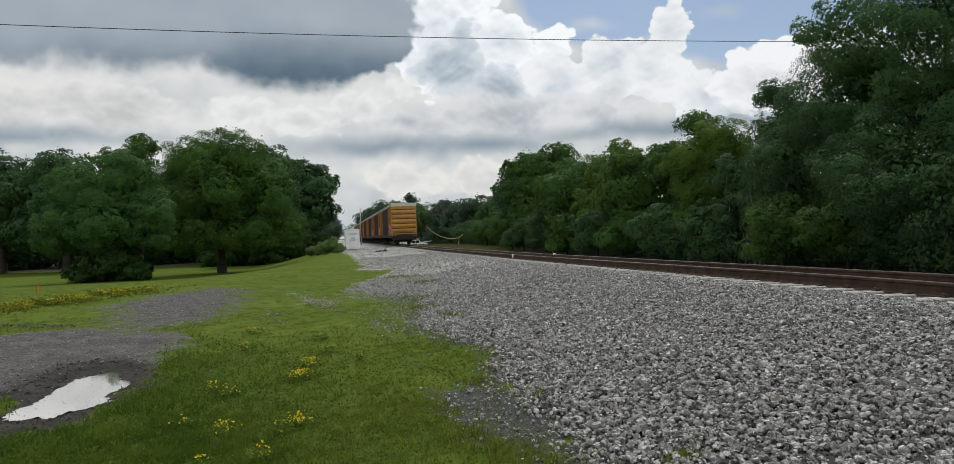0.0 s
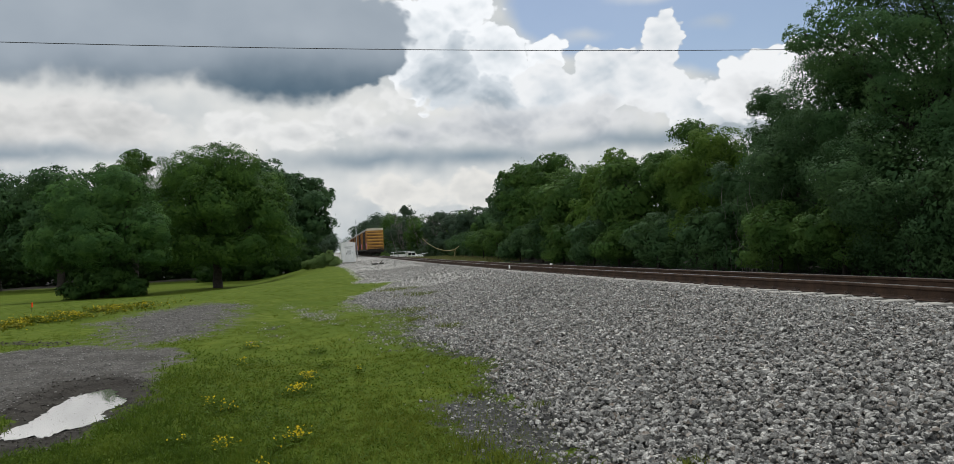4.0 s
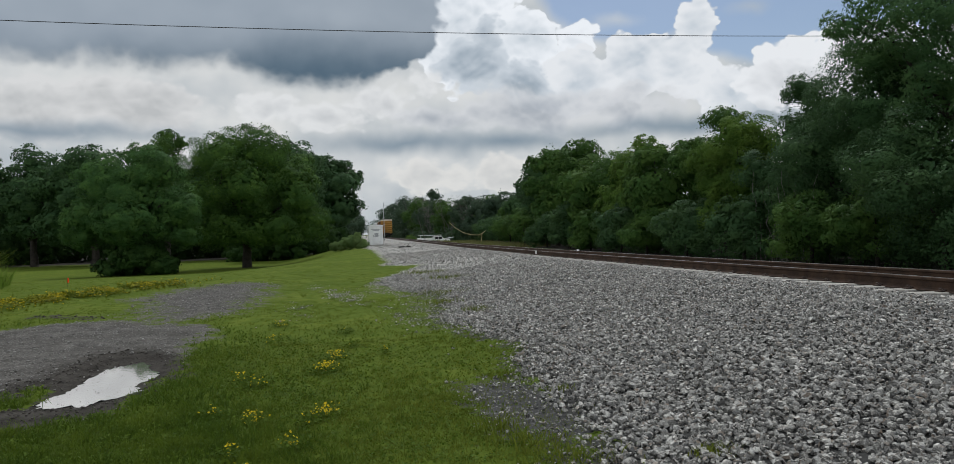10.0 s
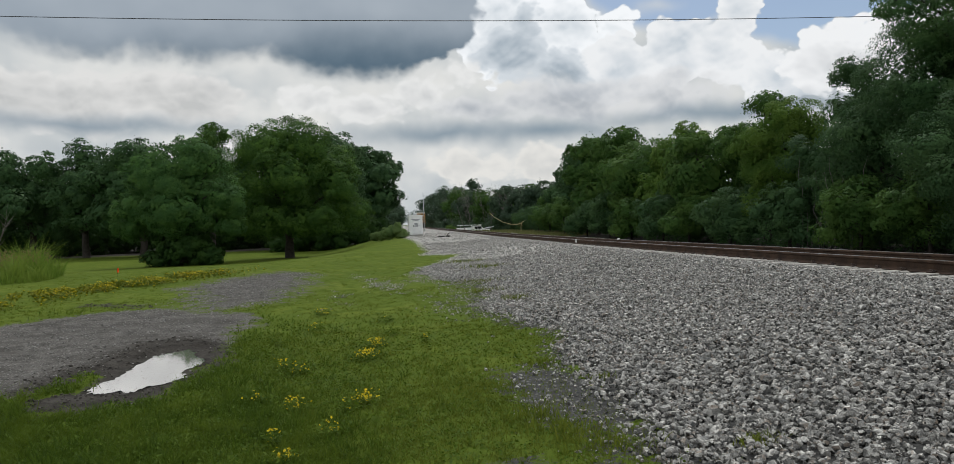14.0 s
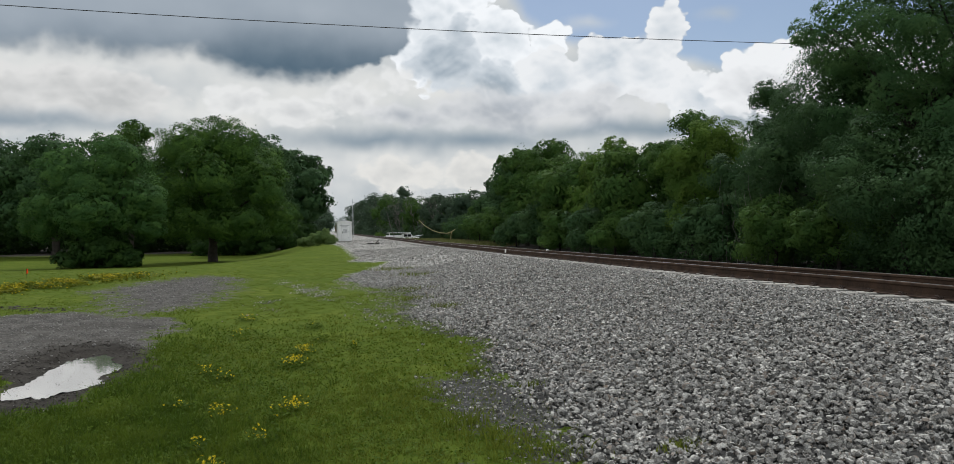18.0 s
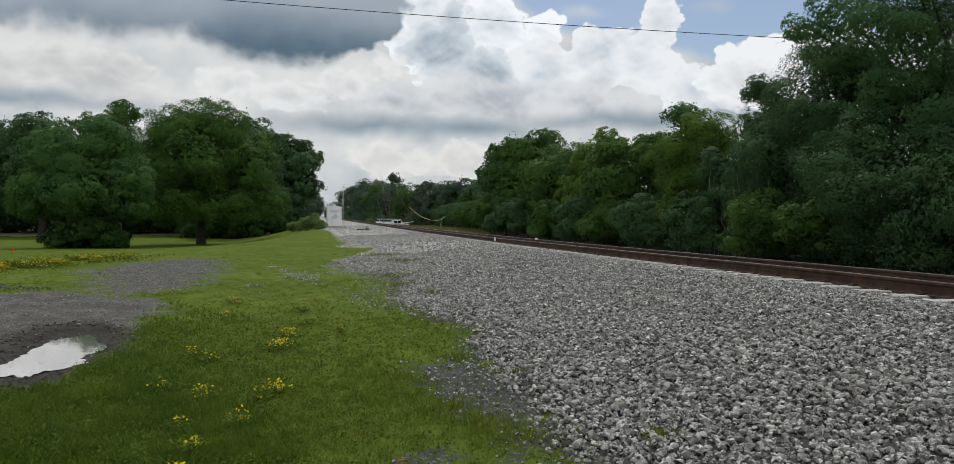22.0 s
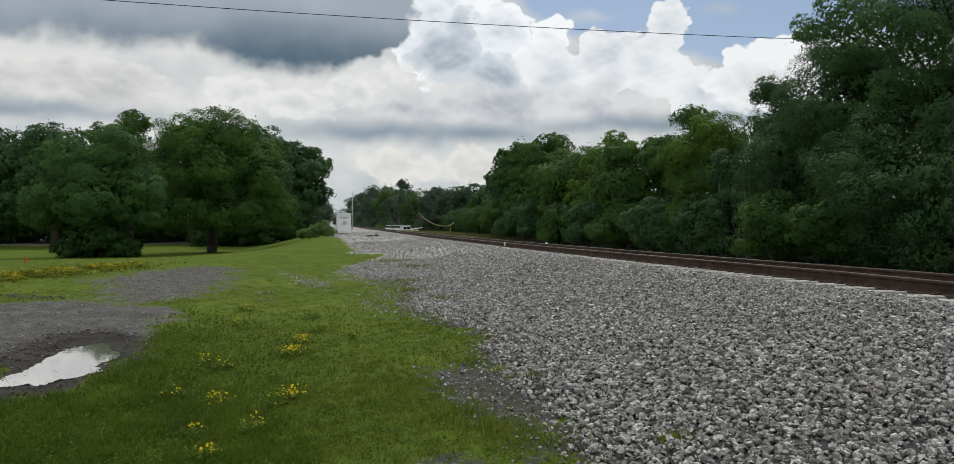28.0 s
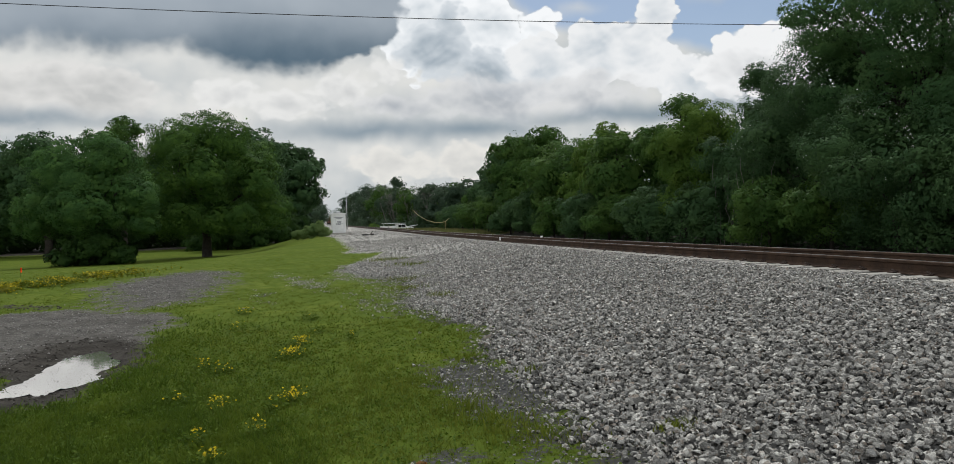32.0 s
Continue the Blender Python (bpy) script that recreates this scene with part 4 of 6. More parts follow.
def field_trees():
    g = "trees in the mown field"
    K = 1.9
    # a round tree on its short bare trunk
    tree("field_tree", -5.75, 41.0, "broad green shade tree with a short bare trunk in mown grass", [
        (0.0, 0, 4.5, 2.5, 2.6, 2.5), (-0.1, 0, 6.3, 1.6, 1.6, 1.25), (-1.2, -0.4, 5.8, 1.7, 1.7, 1.5), (1.0, -0.3, 5.9, 1.7, 1.7, 1.5), (-2.0, -0.6, 3.6, 1.6, 1.7, 1.5), (2.6, -0.6, 3.7, 1.6, 1.7, 1.6),
        (-1.2, -1.4, 2.1, 1.8, 1.4, 0.9), (1.3, -1.5, 2.0, 1.9, 1.4, 0.85), (3.4, -0.2, 2.4, 1.2, 1.3, 1.1), (0.2, 0.6, 1.9, 1.8, 1.6, 0.8), (0.1, -1.8, 4.2, 1.8, 1.2, 1.5), (2.0, 0.2, 5.0, 1.6, 1.6, 1.3)],
        LEAF_OAK, 60000, 0.115, 0.24, 1.9, 21, group=g, limbs=7, big=K, sub=0.30)
    # the ivy-skirted tree
    t = tree("ivy_tree", -10.0, 36.5, "dense green tree with its trunk buried in ivy", [
        (0.1, 0, 3.5, 2.2, 2.1, 2.1), (-1.0, -0.5, 4.4, 1.5, 1.5, 1.3), (0.9, -0.4, 4.7, 1.5, 1.5, 1.2), (-1.9, -0.5, 2.6, 1.2, 1.3, 1.1), (1.8, -0.5, 2.9, 1.2, 1.3, 1.2),
        (0.0, -1.4, 2.6, 1.7, 1.2, 1.1), (-2.2, -0.2, 1.9, 0.9, 1.0, 0.7), (2.0, -0.3, 1.9, 0.9, 1.0, 0.8), (0.3, 0.2, 5.3, 1.1, 1.1, 0.8)],
        LEAF_ASH, 48000, 0.105, 0.3, 1.8, 22, group=g, limbs=6, big=K, sub=0.30)
    V, F, S = crown_np([(0, 0, 0.8, 1.5, 1.4, 0.9), (-1.0, -0.4, 0.35, 0.9, 0.9, 0.45), (1.1, -0.4, 0.4, 0.9, 0.9, 0.5), (0.1, -0.8, 1.0, 1.2, 0.9, 0.9)], 9000, 0.14, 31, 0.22)
    V = V * K
    V[:, 2] = np.maximum(V[:, 2], 0.02)
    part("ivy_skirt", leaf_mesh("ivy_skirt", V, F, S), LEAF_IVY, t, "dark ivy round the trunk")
    # taller trees behind them
    def behind(px, py, h, r, base, m, lab, n=13000, leaf=0.26, tr=0.25, k=10, seed=0):
        rng = random.Random(seed)
        tree("field_tree", px, py, lab, round_clumps(h, r, base, rng, k), m, n, leaf, tr, base + 0.8, seed, group=g, big=K)
    behind(-11.0, 46, 8.2, 1.5, 4.5, LEAF_MID, "slim feathery tree rising behind others", 6500, 0.13, 0.16, 7, 41)
    behind(-4.1, 52, 8.4, 3.0, 0.8, LEAF_DARK, "dark dense tree at the edge of the field", 15000, 0.23, seed=42)
    behind(-1.95, 60, 7.9, 2.9, 0.2, LEAF_DARK, "dark dense tree at the edge of the field", 15000, 0.25, seed=43)
    behind(-6.0, 58, 8.2, 3.6, 1.0, LEAF_DARK, "dark dense tree at the edge of the field", 9000, 0.31, seed=44)
    behind(-9.5, 60, 8.6, 3.8, 1.0, LEAF_DARK, "dark dense tree at the edge of the field", 8500, 0.33, seed=45)
    behind(-17.5, 54, 8.0, 3.9, 1.2, LEAF_DARK, "dark low-branched tree in mown grass", 17000, 0.22, seed=46)
    behind(-22.5, 57, 8.2, 3.8, 1.2, LEAF_DARK, "dark low-branched tree in mown grass", 17000, 0.22, seed=47)
    behind(-15.0, 64, 8.2, 3.9, 1.0, LEAF_DARK, "dark dense tree at the edge of the field", 8500, 0.33, seed=48)
    behind(-27.5, 60, 8.2, 4.0, 1.2, LEAF_DARK, "dark low-branched tree in mown grass", 16000, 0.24, seed=49)
    behind(-33, 62, 8.8, 4.4, 1.0, LEAF_DARK, "dark dense tree at the edge of the field", 9000, 0.33, seed=50)
    behind(-39, 64, 9.6, 4.6, 1.0, LEAF_DARK, "dark dense tree at the edge of the field", 8500, 0.34, seed=51)
    behind(-46, 66, 8.8, 5.0, 1.0, LEAF_DARK, "dark dense tree at the edge of the field", 7500, 0.35, seed=52)
    for i, (px, h) in enumerate(((-13.5, 7.6), (-19.5, 7.9), (-25.5, 8.0), (-31.0, 8.3), (-37.0, 8.2), (-43.0, 8.8), (-49.5, 8.6), (-56, 9.0))):
        behind(px, 71 + (i % 3) * 1.5, h, 4.2, 0.6, LEAF_DARK, "dark dense tree at the edge of the field", 7000, 0.31, seed=160 + i)
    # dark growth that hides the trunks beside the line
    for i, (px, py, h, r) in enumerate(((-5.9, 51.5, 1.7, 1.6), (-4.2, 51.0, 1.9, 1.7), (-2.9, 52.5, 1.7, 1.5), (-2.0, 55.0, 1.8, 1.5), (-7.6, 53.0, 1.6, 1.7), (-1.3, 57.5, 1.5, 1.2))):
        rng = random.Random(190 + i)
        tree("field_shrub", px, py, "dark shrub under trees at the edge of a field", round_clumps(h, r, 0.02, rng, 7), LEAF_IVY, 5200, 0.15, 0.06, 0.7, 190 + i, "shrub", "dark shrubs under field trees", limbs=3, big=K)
    # the wood behind: very dark leaves hold the deep shade below its canopy
    rng = random.Random(3)
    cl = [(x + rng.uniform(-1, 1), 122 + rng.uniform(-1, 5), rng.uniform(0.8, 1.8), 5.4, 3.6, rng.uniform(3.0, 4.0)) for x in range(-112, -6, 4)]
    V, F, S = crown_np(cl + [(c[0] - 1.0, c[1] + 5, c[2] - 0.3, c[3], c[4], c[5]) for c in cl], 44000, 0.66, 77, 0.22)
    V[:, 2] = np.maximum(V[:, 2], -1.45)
    tagged(part("dark_wood", leaf_mesh("dark_wood", V, F, S), LEAF_IVY), "undergrowth of the wood behind the field, deep shade in its dark colour", "woods", kind="stuff")


field_trees()


def line_trees():
    g = "trees along the railway"

    def one(px, py, h, r, base, m, lab, n, leaf, seed, k=10, tr=0.2, name="lineside_tree", limbs=5, **crown):
        rng = random.Random(seed)
        tree(name, px, py, lab, round_clumps(h, r, base, rng, k), m, n, leaf, tr, max(0.8, base + 0.8), seed, group=g, limbs=limbs, **crown)
    # nearest, tall and airy
    boughs = [(0.5, 0.0, 8.5, 2.2), (2.2, 0.0, 8.9, 1.5), (3.2, 0.3, 8.1, 1.3), (4.2, 0.0, 7.5, 1.1), (5.0, -0.2, 7.2, 0.75), (3.9, 0.2, 6.4, 1.2), (2.6, -0.8, 7.0, 1.5), (1.2, -1.0, 6.5, 1.9), (2.0, 0.0, 5.0, 1.9),
              (3.4, 0.5, 4.6, 1.5), (0.2, -0.5, 4.0, 2.2), (1.5, 0.5, 10.2, 1.3), (-0.8, 0.0, 10.4, 2.0), (-2.0, 0.0, 8.0, 2.4), (-1.5, 0.0, 5.5, 2.4), (3.0, 0.0, 9.7, 0.8)]
    tree("lineside_tree", 17.6, 17.8, "tall airy tree with fine blue-green leaves", [(-0.55 * a + 0.68 * b, 0.51 * a + 0.73 * b, z, r, r, 0.72 * r) for a, b, z, r in boughs],
         LEAF_BLUE, 130000, 0.085, 0.2, 3.4, 61, group=g, limbs=10, sub=0.34, flat=0.55, heart=0.11, stray=0.03, cover=1.0)
    one(18.6, 13.0, 11.5, 4.0, 2.0, LEAF_BLUE, "tall tree in a dense lineside belt", 81000, 0.080, 62, 24, 0.24, limbs=9, sub=0.36, flat=0.46, heart=0.03, cover=0.7)
    one(21.4, 20.0, 7.0, 3.2, 1.0, LEAF_DARK, "dark tree in a dense lineside belt", 24300, 0.168, 59, 14)
    one(16.2, 21.6, 7.9, 2.4, 1.0, LEAF_DARK, "dark tree in a dense lineside belt", 45900, 0.080, 63, 14)
    one(15.0, 17.0, 4.2, 2.5, 0.3, LEAF_DARK, "bushy undergrowth below lineside trees", 32400, 0.072, 64, 10, 0.1, name="lineside_shrub")
    one(15.2, 12.0, 4.4, 2.6, 0.3, LEAF_DARK, "bushy undergrowth below lineside trees", 32400, 0.072, 65, 10, 0.1, name="lineside_shrub")
    one(16.2, 25.0, 6.7, 2.1, 0.6, LEAF_DARK, "dark vine-hung tree in a lineside belt", 37800, 0.088, 66, 12)
    one(16.0, 28.8, 5.9, 2.2, 0.8, LEAF_LIME, "bright green broad-leaved tree hung with vines", 37800, 0.096, 67, 12)
    one(17.2, 33.0, 7.0, 1.9, 1.2, LEAF_MID, "slender tree with an open top", 14850, 0.152, 68, 11, stray=0.06, heart=0.12)
    one(15.6, 35.5, 5.8, 2.6, 0.5, LEAF_MID, "rounded green lineside tree", 14000, 0.19, 69)
    one(16.2, 40.5, 6.2, 2.7, 0.8, LEAF_LIME, "light green lineside tree", 14000, 0.2, 70)
    one(15.6, 45.5, 6.6, 2.8, 0.8, LEAF_MID, "rounded green lineside tree", 14000, 0.21, 71)
    one(16.2, 51.5, 7.9, 3.0, 0.8, LEAF_MID, "tall green lineside tree", 14000, 0.22, 72)
    one(16.0, 58.0, 8.0, 3.0, 0.8, LEAF_MID, "tall green lineside tree", 13000, 0.24, 73)
    one(17.2, 66.0, 8.3, 3.3, 0.8, LEAF_DARK, "dark green lineside tree", 12000, 0.26, 74)
    one(18.4, 74.0, 7.0, 3.2, 0.8, LEAF_DARK, "dark green lineside tree", 11000, 0.27, 75)
    one(19.4, 84.0, 5.2, 3.0, 0.6, LEAF_MID, "dark green lineside tree", 10000, 0.28, 76)
    for i, (px, py, h, r) in enumerate([(14.2, 30.5, 2.6, 1.5), (14.0, 34.5, 2.2, 1.4), (14.2, 38.5, 2.8, 1.6), (13.9, 43.0, 2.4, 1.6), (14.2, 48.5, 3.0, 1.8), (14.2, 54.5, 2.8, 1.8), (14.2, 62, 3.2, 2.0), (14.2, 21.5, 2.6, 1.5), (14.4, 26.0, 2.4, 1.5), (14.6, 19.0, 2.6, 1.5), (14.4, 14.6, 3.0, 1.7), (14.2, 9.5, 3.0, 1.8), (14.6, 70, 3.0, 2.0), (15.2, 79, 3.0, 2.1), (16.5, 90, 3.2, 2.4), (18.0, 100, 3.2, 2.4)]):
        one(px, py, h, r, 0.1, (LEAF_MID, LEAF_DARK, LEAF_DARK)[i % 3] if py > 36 else (LEAF_DARK, LEAF_MID)[i % 2], "leafy shrub at the foot of lineside trees", 9000, 0.10, 90 + i, 7, 0.06, name="lineside_shrub")
    # thick growth that closes the belt
    rng = random.Random(8)
    cl = [(18.6 + (1.2 if y < 60 else 0.03 * (y - 20)) + rng.uniform(-1, 2), y, rng.uniform(1.2, 1.9), 2.4, 2.4, rng.uniform(1.8, 2.6)) for y in np.arange(6, 190, 2.2)]
    V, F, S = crown_np(cl, 42000, 0.48, 78, 0.25)
    V[:, 2] = np.maximum(V[:, 2], 0.1)
    foot = [(14.9 + rng.uniform(-0.4, 0.8), y, 0.45 + rng.uniform(0, 0.35), 1.1, 1.2, rng.uniform(0.6, 1.0)) for y in np.arange(7, 40, 1.0)]
    tagged(part("low_growth", leaf_mesh("low_growth", *crown_np(foot, 26000, 0.085, 80, 0.35)), LEAF_DARK), "low dark leafy growth at the foot of lineside trees", "undergrowth", kind="stuff")
    tagged(part("thicket", leaf_mesh("thicket", V, F, S), LEAF_DARK), "dense dark thicket behind the lineside trees", "thicket", kind="stuff")


line_trees()


def far_trees():
    g = "far trees beyond the crossing"

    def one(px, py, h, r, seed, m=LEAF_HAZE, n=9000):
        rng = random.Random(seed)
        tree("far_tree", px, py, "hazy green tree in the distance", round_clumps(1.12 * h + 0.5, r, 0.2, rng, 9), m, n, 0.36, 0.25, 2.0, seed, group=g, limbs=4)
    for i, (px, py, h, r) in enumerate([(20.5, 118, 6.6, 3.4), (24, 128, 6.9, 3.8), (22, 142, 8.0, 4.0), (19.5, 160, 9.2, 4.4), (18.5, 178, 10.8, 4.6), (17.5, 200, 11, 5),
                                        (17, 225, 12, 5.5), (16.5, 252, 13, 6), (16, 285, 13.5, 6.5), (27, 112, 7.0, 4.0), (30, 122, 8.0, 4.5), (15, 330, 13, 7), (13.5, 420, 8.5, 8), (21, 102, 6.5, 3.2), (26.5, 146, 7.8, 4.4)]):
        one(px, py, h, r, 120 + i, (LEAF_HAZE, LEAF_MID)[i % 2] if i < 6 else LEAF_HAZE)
    # low growth that closes the belt to the ground
    rng = random.Random(18)
    cl = []
    for y in np.arange(112, 420, 3.0):
        x = float(np.interp(y, (112, 140, 160, 200, 252, 420), (24.5, 21.0, 18.6, 16.6, 15.4, 13.4))) + rng.uniform(-0.5, 1.5)
        cl.append((x, y, ground_z(x, y) + rng.uniform(1.0, 1.8), 2.3, 2.3, rng.uniform(1.7, 2.8)))
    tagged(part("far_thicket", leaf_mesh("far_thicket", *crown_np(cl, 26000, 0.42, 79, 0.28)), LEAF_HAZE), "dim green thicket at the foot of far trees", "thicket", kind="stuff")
    # left of the line, beyond the cabinet
    one(-2.0, 250, 8.5, 6, 150)
    one(0.5, 330, 8.5, 6, 151)
    one(-6, 200, 8.5, 6, 152)
    # hedge by the cabinet
    tree("bush", 0.3, 74.5, "soft green bush beside a metal cabinet", [(-0.2, 0, 0.85, 0.75, 0.7, 0.85), (-1.0, 0.2, 0.65, 0.8, 0.7, 0.7), (0.35, -0.3, 0.45, 0.6, 0.5, 0.5)], LEAF_SOFT, 7500, 0.13, 0.05, 0.6, 153, "bush", limbs=3)
    tree("bush", -1.6, 79.0, "soft green bush beside a metal cabinet", [(0, 0, 0.6, 0.8, 0.7, 0.6), (-0.7, 0.2, 0.45, 0.6, 0.6, 0.45)], LEAF_SOFT, 3000, 0.17, 0.05, 0.5, 154, "bush", limbs=3)
    tree("bush", 11.9, 166.0, "small rounded green bush by the rails", [(0, 0, 1.0, 1.4, 1.2, 1.1), (0.9, 0, 0.8, 0.9, 0.9, 0.8)], LEAF_LIME, 1800, 0.18, 0.05, 0.5, 155, "bush", limbs=3)


far_trees()


# ---- train: a string of box cars drawing away ----
CAR_L, CAR_GAP, CAR_W = 19.6, 1.25, 3.05


def boxcar_parts():
    """The meshes of one car, its rear end at y = 0, rail top at z = 0, built once."""
    P = []
    z0, z1 = 1.12, 5.02
    w = CAR_W / 2

    def add(name, bm, m, label="", sub=None):
        me = bpy.data.meshes.new(name)
        bm.to_mesh(me)
        bm.free()
        me.materials.append(m)
        P.append((name, me, label, sub))
    add("body", box(-w + 0.06, w - 0.06, 0.10, CAR_L - 0.10, z0, z1 - 0.35, 0.02), CARSIDE)
    add("end_wall", box(-w + 0.02, w - 0.02, 0.02, 0.098, z0, z1 - 0.40, 0.015), CARYELLOW, "yellow corrugated end wall")
    add("end_wall", box(-w + 0.02, w - 0.02, CAR_L - 0.098, CAR_L - 0.02, z0, z1 - 0.40, 0.015), CARYELLOW)
    # pressed ribs across the end
    for k in range(5):
        z = z0 + 0.62 + k * 0.56
        for y, s in ((0.02, -1), (CAR_L - 0.02, 1)):
            bm = bmesh.new()
            n = 8
            ring = []
            for x in (-w + 0.10, -w + 0.25, w - 0.25, w - 0.10):
                f = 0.25 if abs(x) > w - 0.2 else 1.0
                ring.append([bm.verts.new((x, y + s * 0.13 * math.sin(math.pi * j / n) ** 0.7 * f, z + 0.17 * (j / n - 0.5) * 2)) for j in range(n + 1)])
            for a, b in zip(ring, ring[1:]):
                for j in range(n):
                    bm.faces.new((a[j], b[j], b[j + 1], a[j + 1]))
            add("end_rib", bm, CARYELLOW)
    # dark bars between the ribs: shade and dirt of the recesses as colour
    for k in range(6):
        z = z0 + 0.34 + k * 0.56
        add("end_seam", box(-w + 0.10, w - 0.10, 0.005, 0.03, z - 0.045, z + 0.045), CARDOOR)
    add("end_cap", box(-w + 0.02, w - 0.02, -0.02, 0.12, z1 - 0.40, z1 - 0.02, 0.02), CARCREAM, "cream panel below the roof edge")
    for x in (-w, w - 0.07):
        add("corner_post", box(x, x + 0.07, 0.0, 0.16, z0, z1 - 0.05, 0.01), CARYELLOW)
    # roof, lightly pitched
    bm = bmesh.new()
    ys = (0.0, CAR_L)
    sec = [(-w, z1 - 0.36), (-w, z1 - 0.10), (0, z1 + 0.08), (w, z1 - 0.10), (w, z1 - 0.36)]
    rr = [[bm.verts.new((x, y, z)) for x, z in sec] for y in ys]
    for j in range(4):
        bm.faces.new((rr[0][j], rr[0][j + 1], rr[1][j + 1], rr[1][j]))
    bm.faces.new(rr[0][::-1])
    bm.faces.new(rr[1])
    bm.faces.new((rr[0][0], rr[1][0], rr[1][4], rr[0][4]))
    add("roof", bm, CARROOF)
    # side posts and the big plug doors
    for x, s in ((-w + 0.06, -1), (w - 0.06, 1)):
        for k in range(17):
            y = 0.6 + k * (CAR_L - 1.2) / 16
            if 5.5 < y < 14.3:
                continue
            add("side_post", box(min(x, x + s * 0.07), max(x, x + s * 0.07), y - 0.06, y + 0.06, z0 + 0.02, z1 - 0.38), CARSIDE)
        for y in (5.7, 9.95):
            add("door", box(min(x, x + s * 0.10), max(x, x + s * 0.10), y, y + 4.15, z0 + 0.05, z1 - 0.45, 0.02), CARDOOR, "dark brown sliding plug door")
            for q in (0.5, 2.0, 3.5):
                add("door_bar", box(min(x + s * 0.10, x + s * 0.14), max(x + s * 0.10, x + s * 0.14), y + q, y + q + 0.05, z0 + 0.1, z1 - 0.55), CARBLACK, sub="door")
        add("side_sill", box(min(x, x + s * 0.05), max(x, x + s * 0.05), 0.2, CAR_L - 0.2, z0 - 0.22, z0 + 0.02), CARBLACK)
    add("underframe", box(-0.5, 0.5, 0.2, CAR_L - 0.2, 0.72, z0, 0.02), CARBLACK)
    for y in (0.12, CAR_L - 0.25):
        add("end_sill", box(-w + 0.06, w - 0.06, y - 0.13 if y < 1 else y + 0.13, y + 0.01 if y < 1 else y + 0.27, 0.62, z0 + 0.16, 0.02), CARBLACK)
    add("coupler", box(-0.13, 0.13, -0.62, 0.3, 0.74, 1.0, 0.05), CARBLACK, "heavy dark coupler")
    add("coupler", box(-0.13, 0.13, CAR_L - 0.3, CAR_L + 0.62, 0.74, 1.0, 0.05), CARBLACK)
    # ladder and brake gear at the end
    bm = bmesh.new()
    for x in (-w + 0.12, -w + 0.52):
        add_tube(bm, [(x, -0.10, 1.0), (x, -0.10, 2.4)], 0.018, 5)
    for k in range(4):
        add_tube(bm, [(-w + 0.12, -0.10, 1.15 + k * 0.38), (-w + 0.52, -0.10, 1.15 + k * 0.38)], 0.014, 5)
    add("ladder", bm, CARYELLOW)
    bm = bmesh.new()
    for x in (w - 0.52, w - 0.12):
        add_tube(bm, [(x, -0.10, 1.0), (x, -0.10, 1.95)], 0.018, 5)
    for k in range(3):
        add_tube(bm, [(w - 0.52, -0.10, 1.1 + k * 0.36), (w - 0.12, -0.10, 1.1 + k * 0.36)], 0.014, 5)
    add("ladder", bm, CARYELLOW)
    add("brake_platform", box(-0.75, 0.55, -0.22, 0.0, 1.62, 1.68, 0.01), CARYELLOW)
    # bogies
    for yb in (2.2, CAR_L - 2.2):
        bm = bmesh.new()
        for s in (-1, 1):
            add_box(bm, s * 1.0 - 0.07, s * 1.0 + 0.07, yb - 1.2, yb + 1.2, 0.38, 0.62, 0.03)
            add_box(bm, s * 1.0 - 0.09, s * 1.0 + 0.09, yb - 0.35, yb + 0.35, 0.22, 0.72, 0.03)
        add_box(bm, -1.05, 1.05, yb - 0.2, yb + 0.2, 0.45, 0.75, 0.03)
        add("bogie", bm, CARBLACK)
        for dy in (-0.88, 0.88):
            for s in (-1, 1):
                bm = bmesh.new()
                add_tube(bm, [(s * 0.68, yb + dy, 0.45), (s * 0.80, yb + dy, 0.45)], 0.455, 24)
                add_tube(bm, [(s * 0.65, yb + dy, 0.45), (s * 0.68, yb + dy, 0.45)], 0.485, 24)
                add("wheel", bm, CARBLACK, sub="bogie")
            add("axle", tube([(-0.7, yb + dy, 0.45), (0.7, yb + dy, 0.45)], 0.08, 10), CARBLACK, sub="bogie")
    return P


def spray(w, seed):
    """Wandering painted strokes on a car side, a few centimetres proud of it."""
    rng = random.Random(seed)
    bm = bmesh.new()
    for k in range(3):
        y, z = rng.uniform(1.0, 3.2), rng.uniform(1.5, 2.0)
        pts = [(-w - 0.012, y + rng.uniform(-0.5, 0.5), z + rng.uniform(-0.25, 0.7)) for _ in range(5)]
        add_tube(bm, pts, 0.07, 5)
    return bm


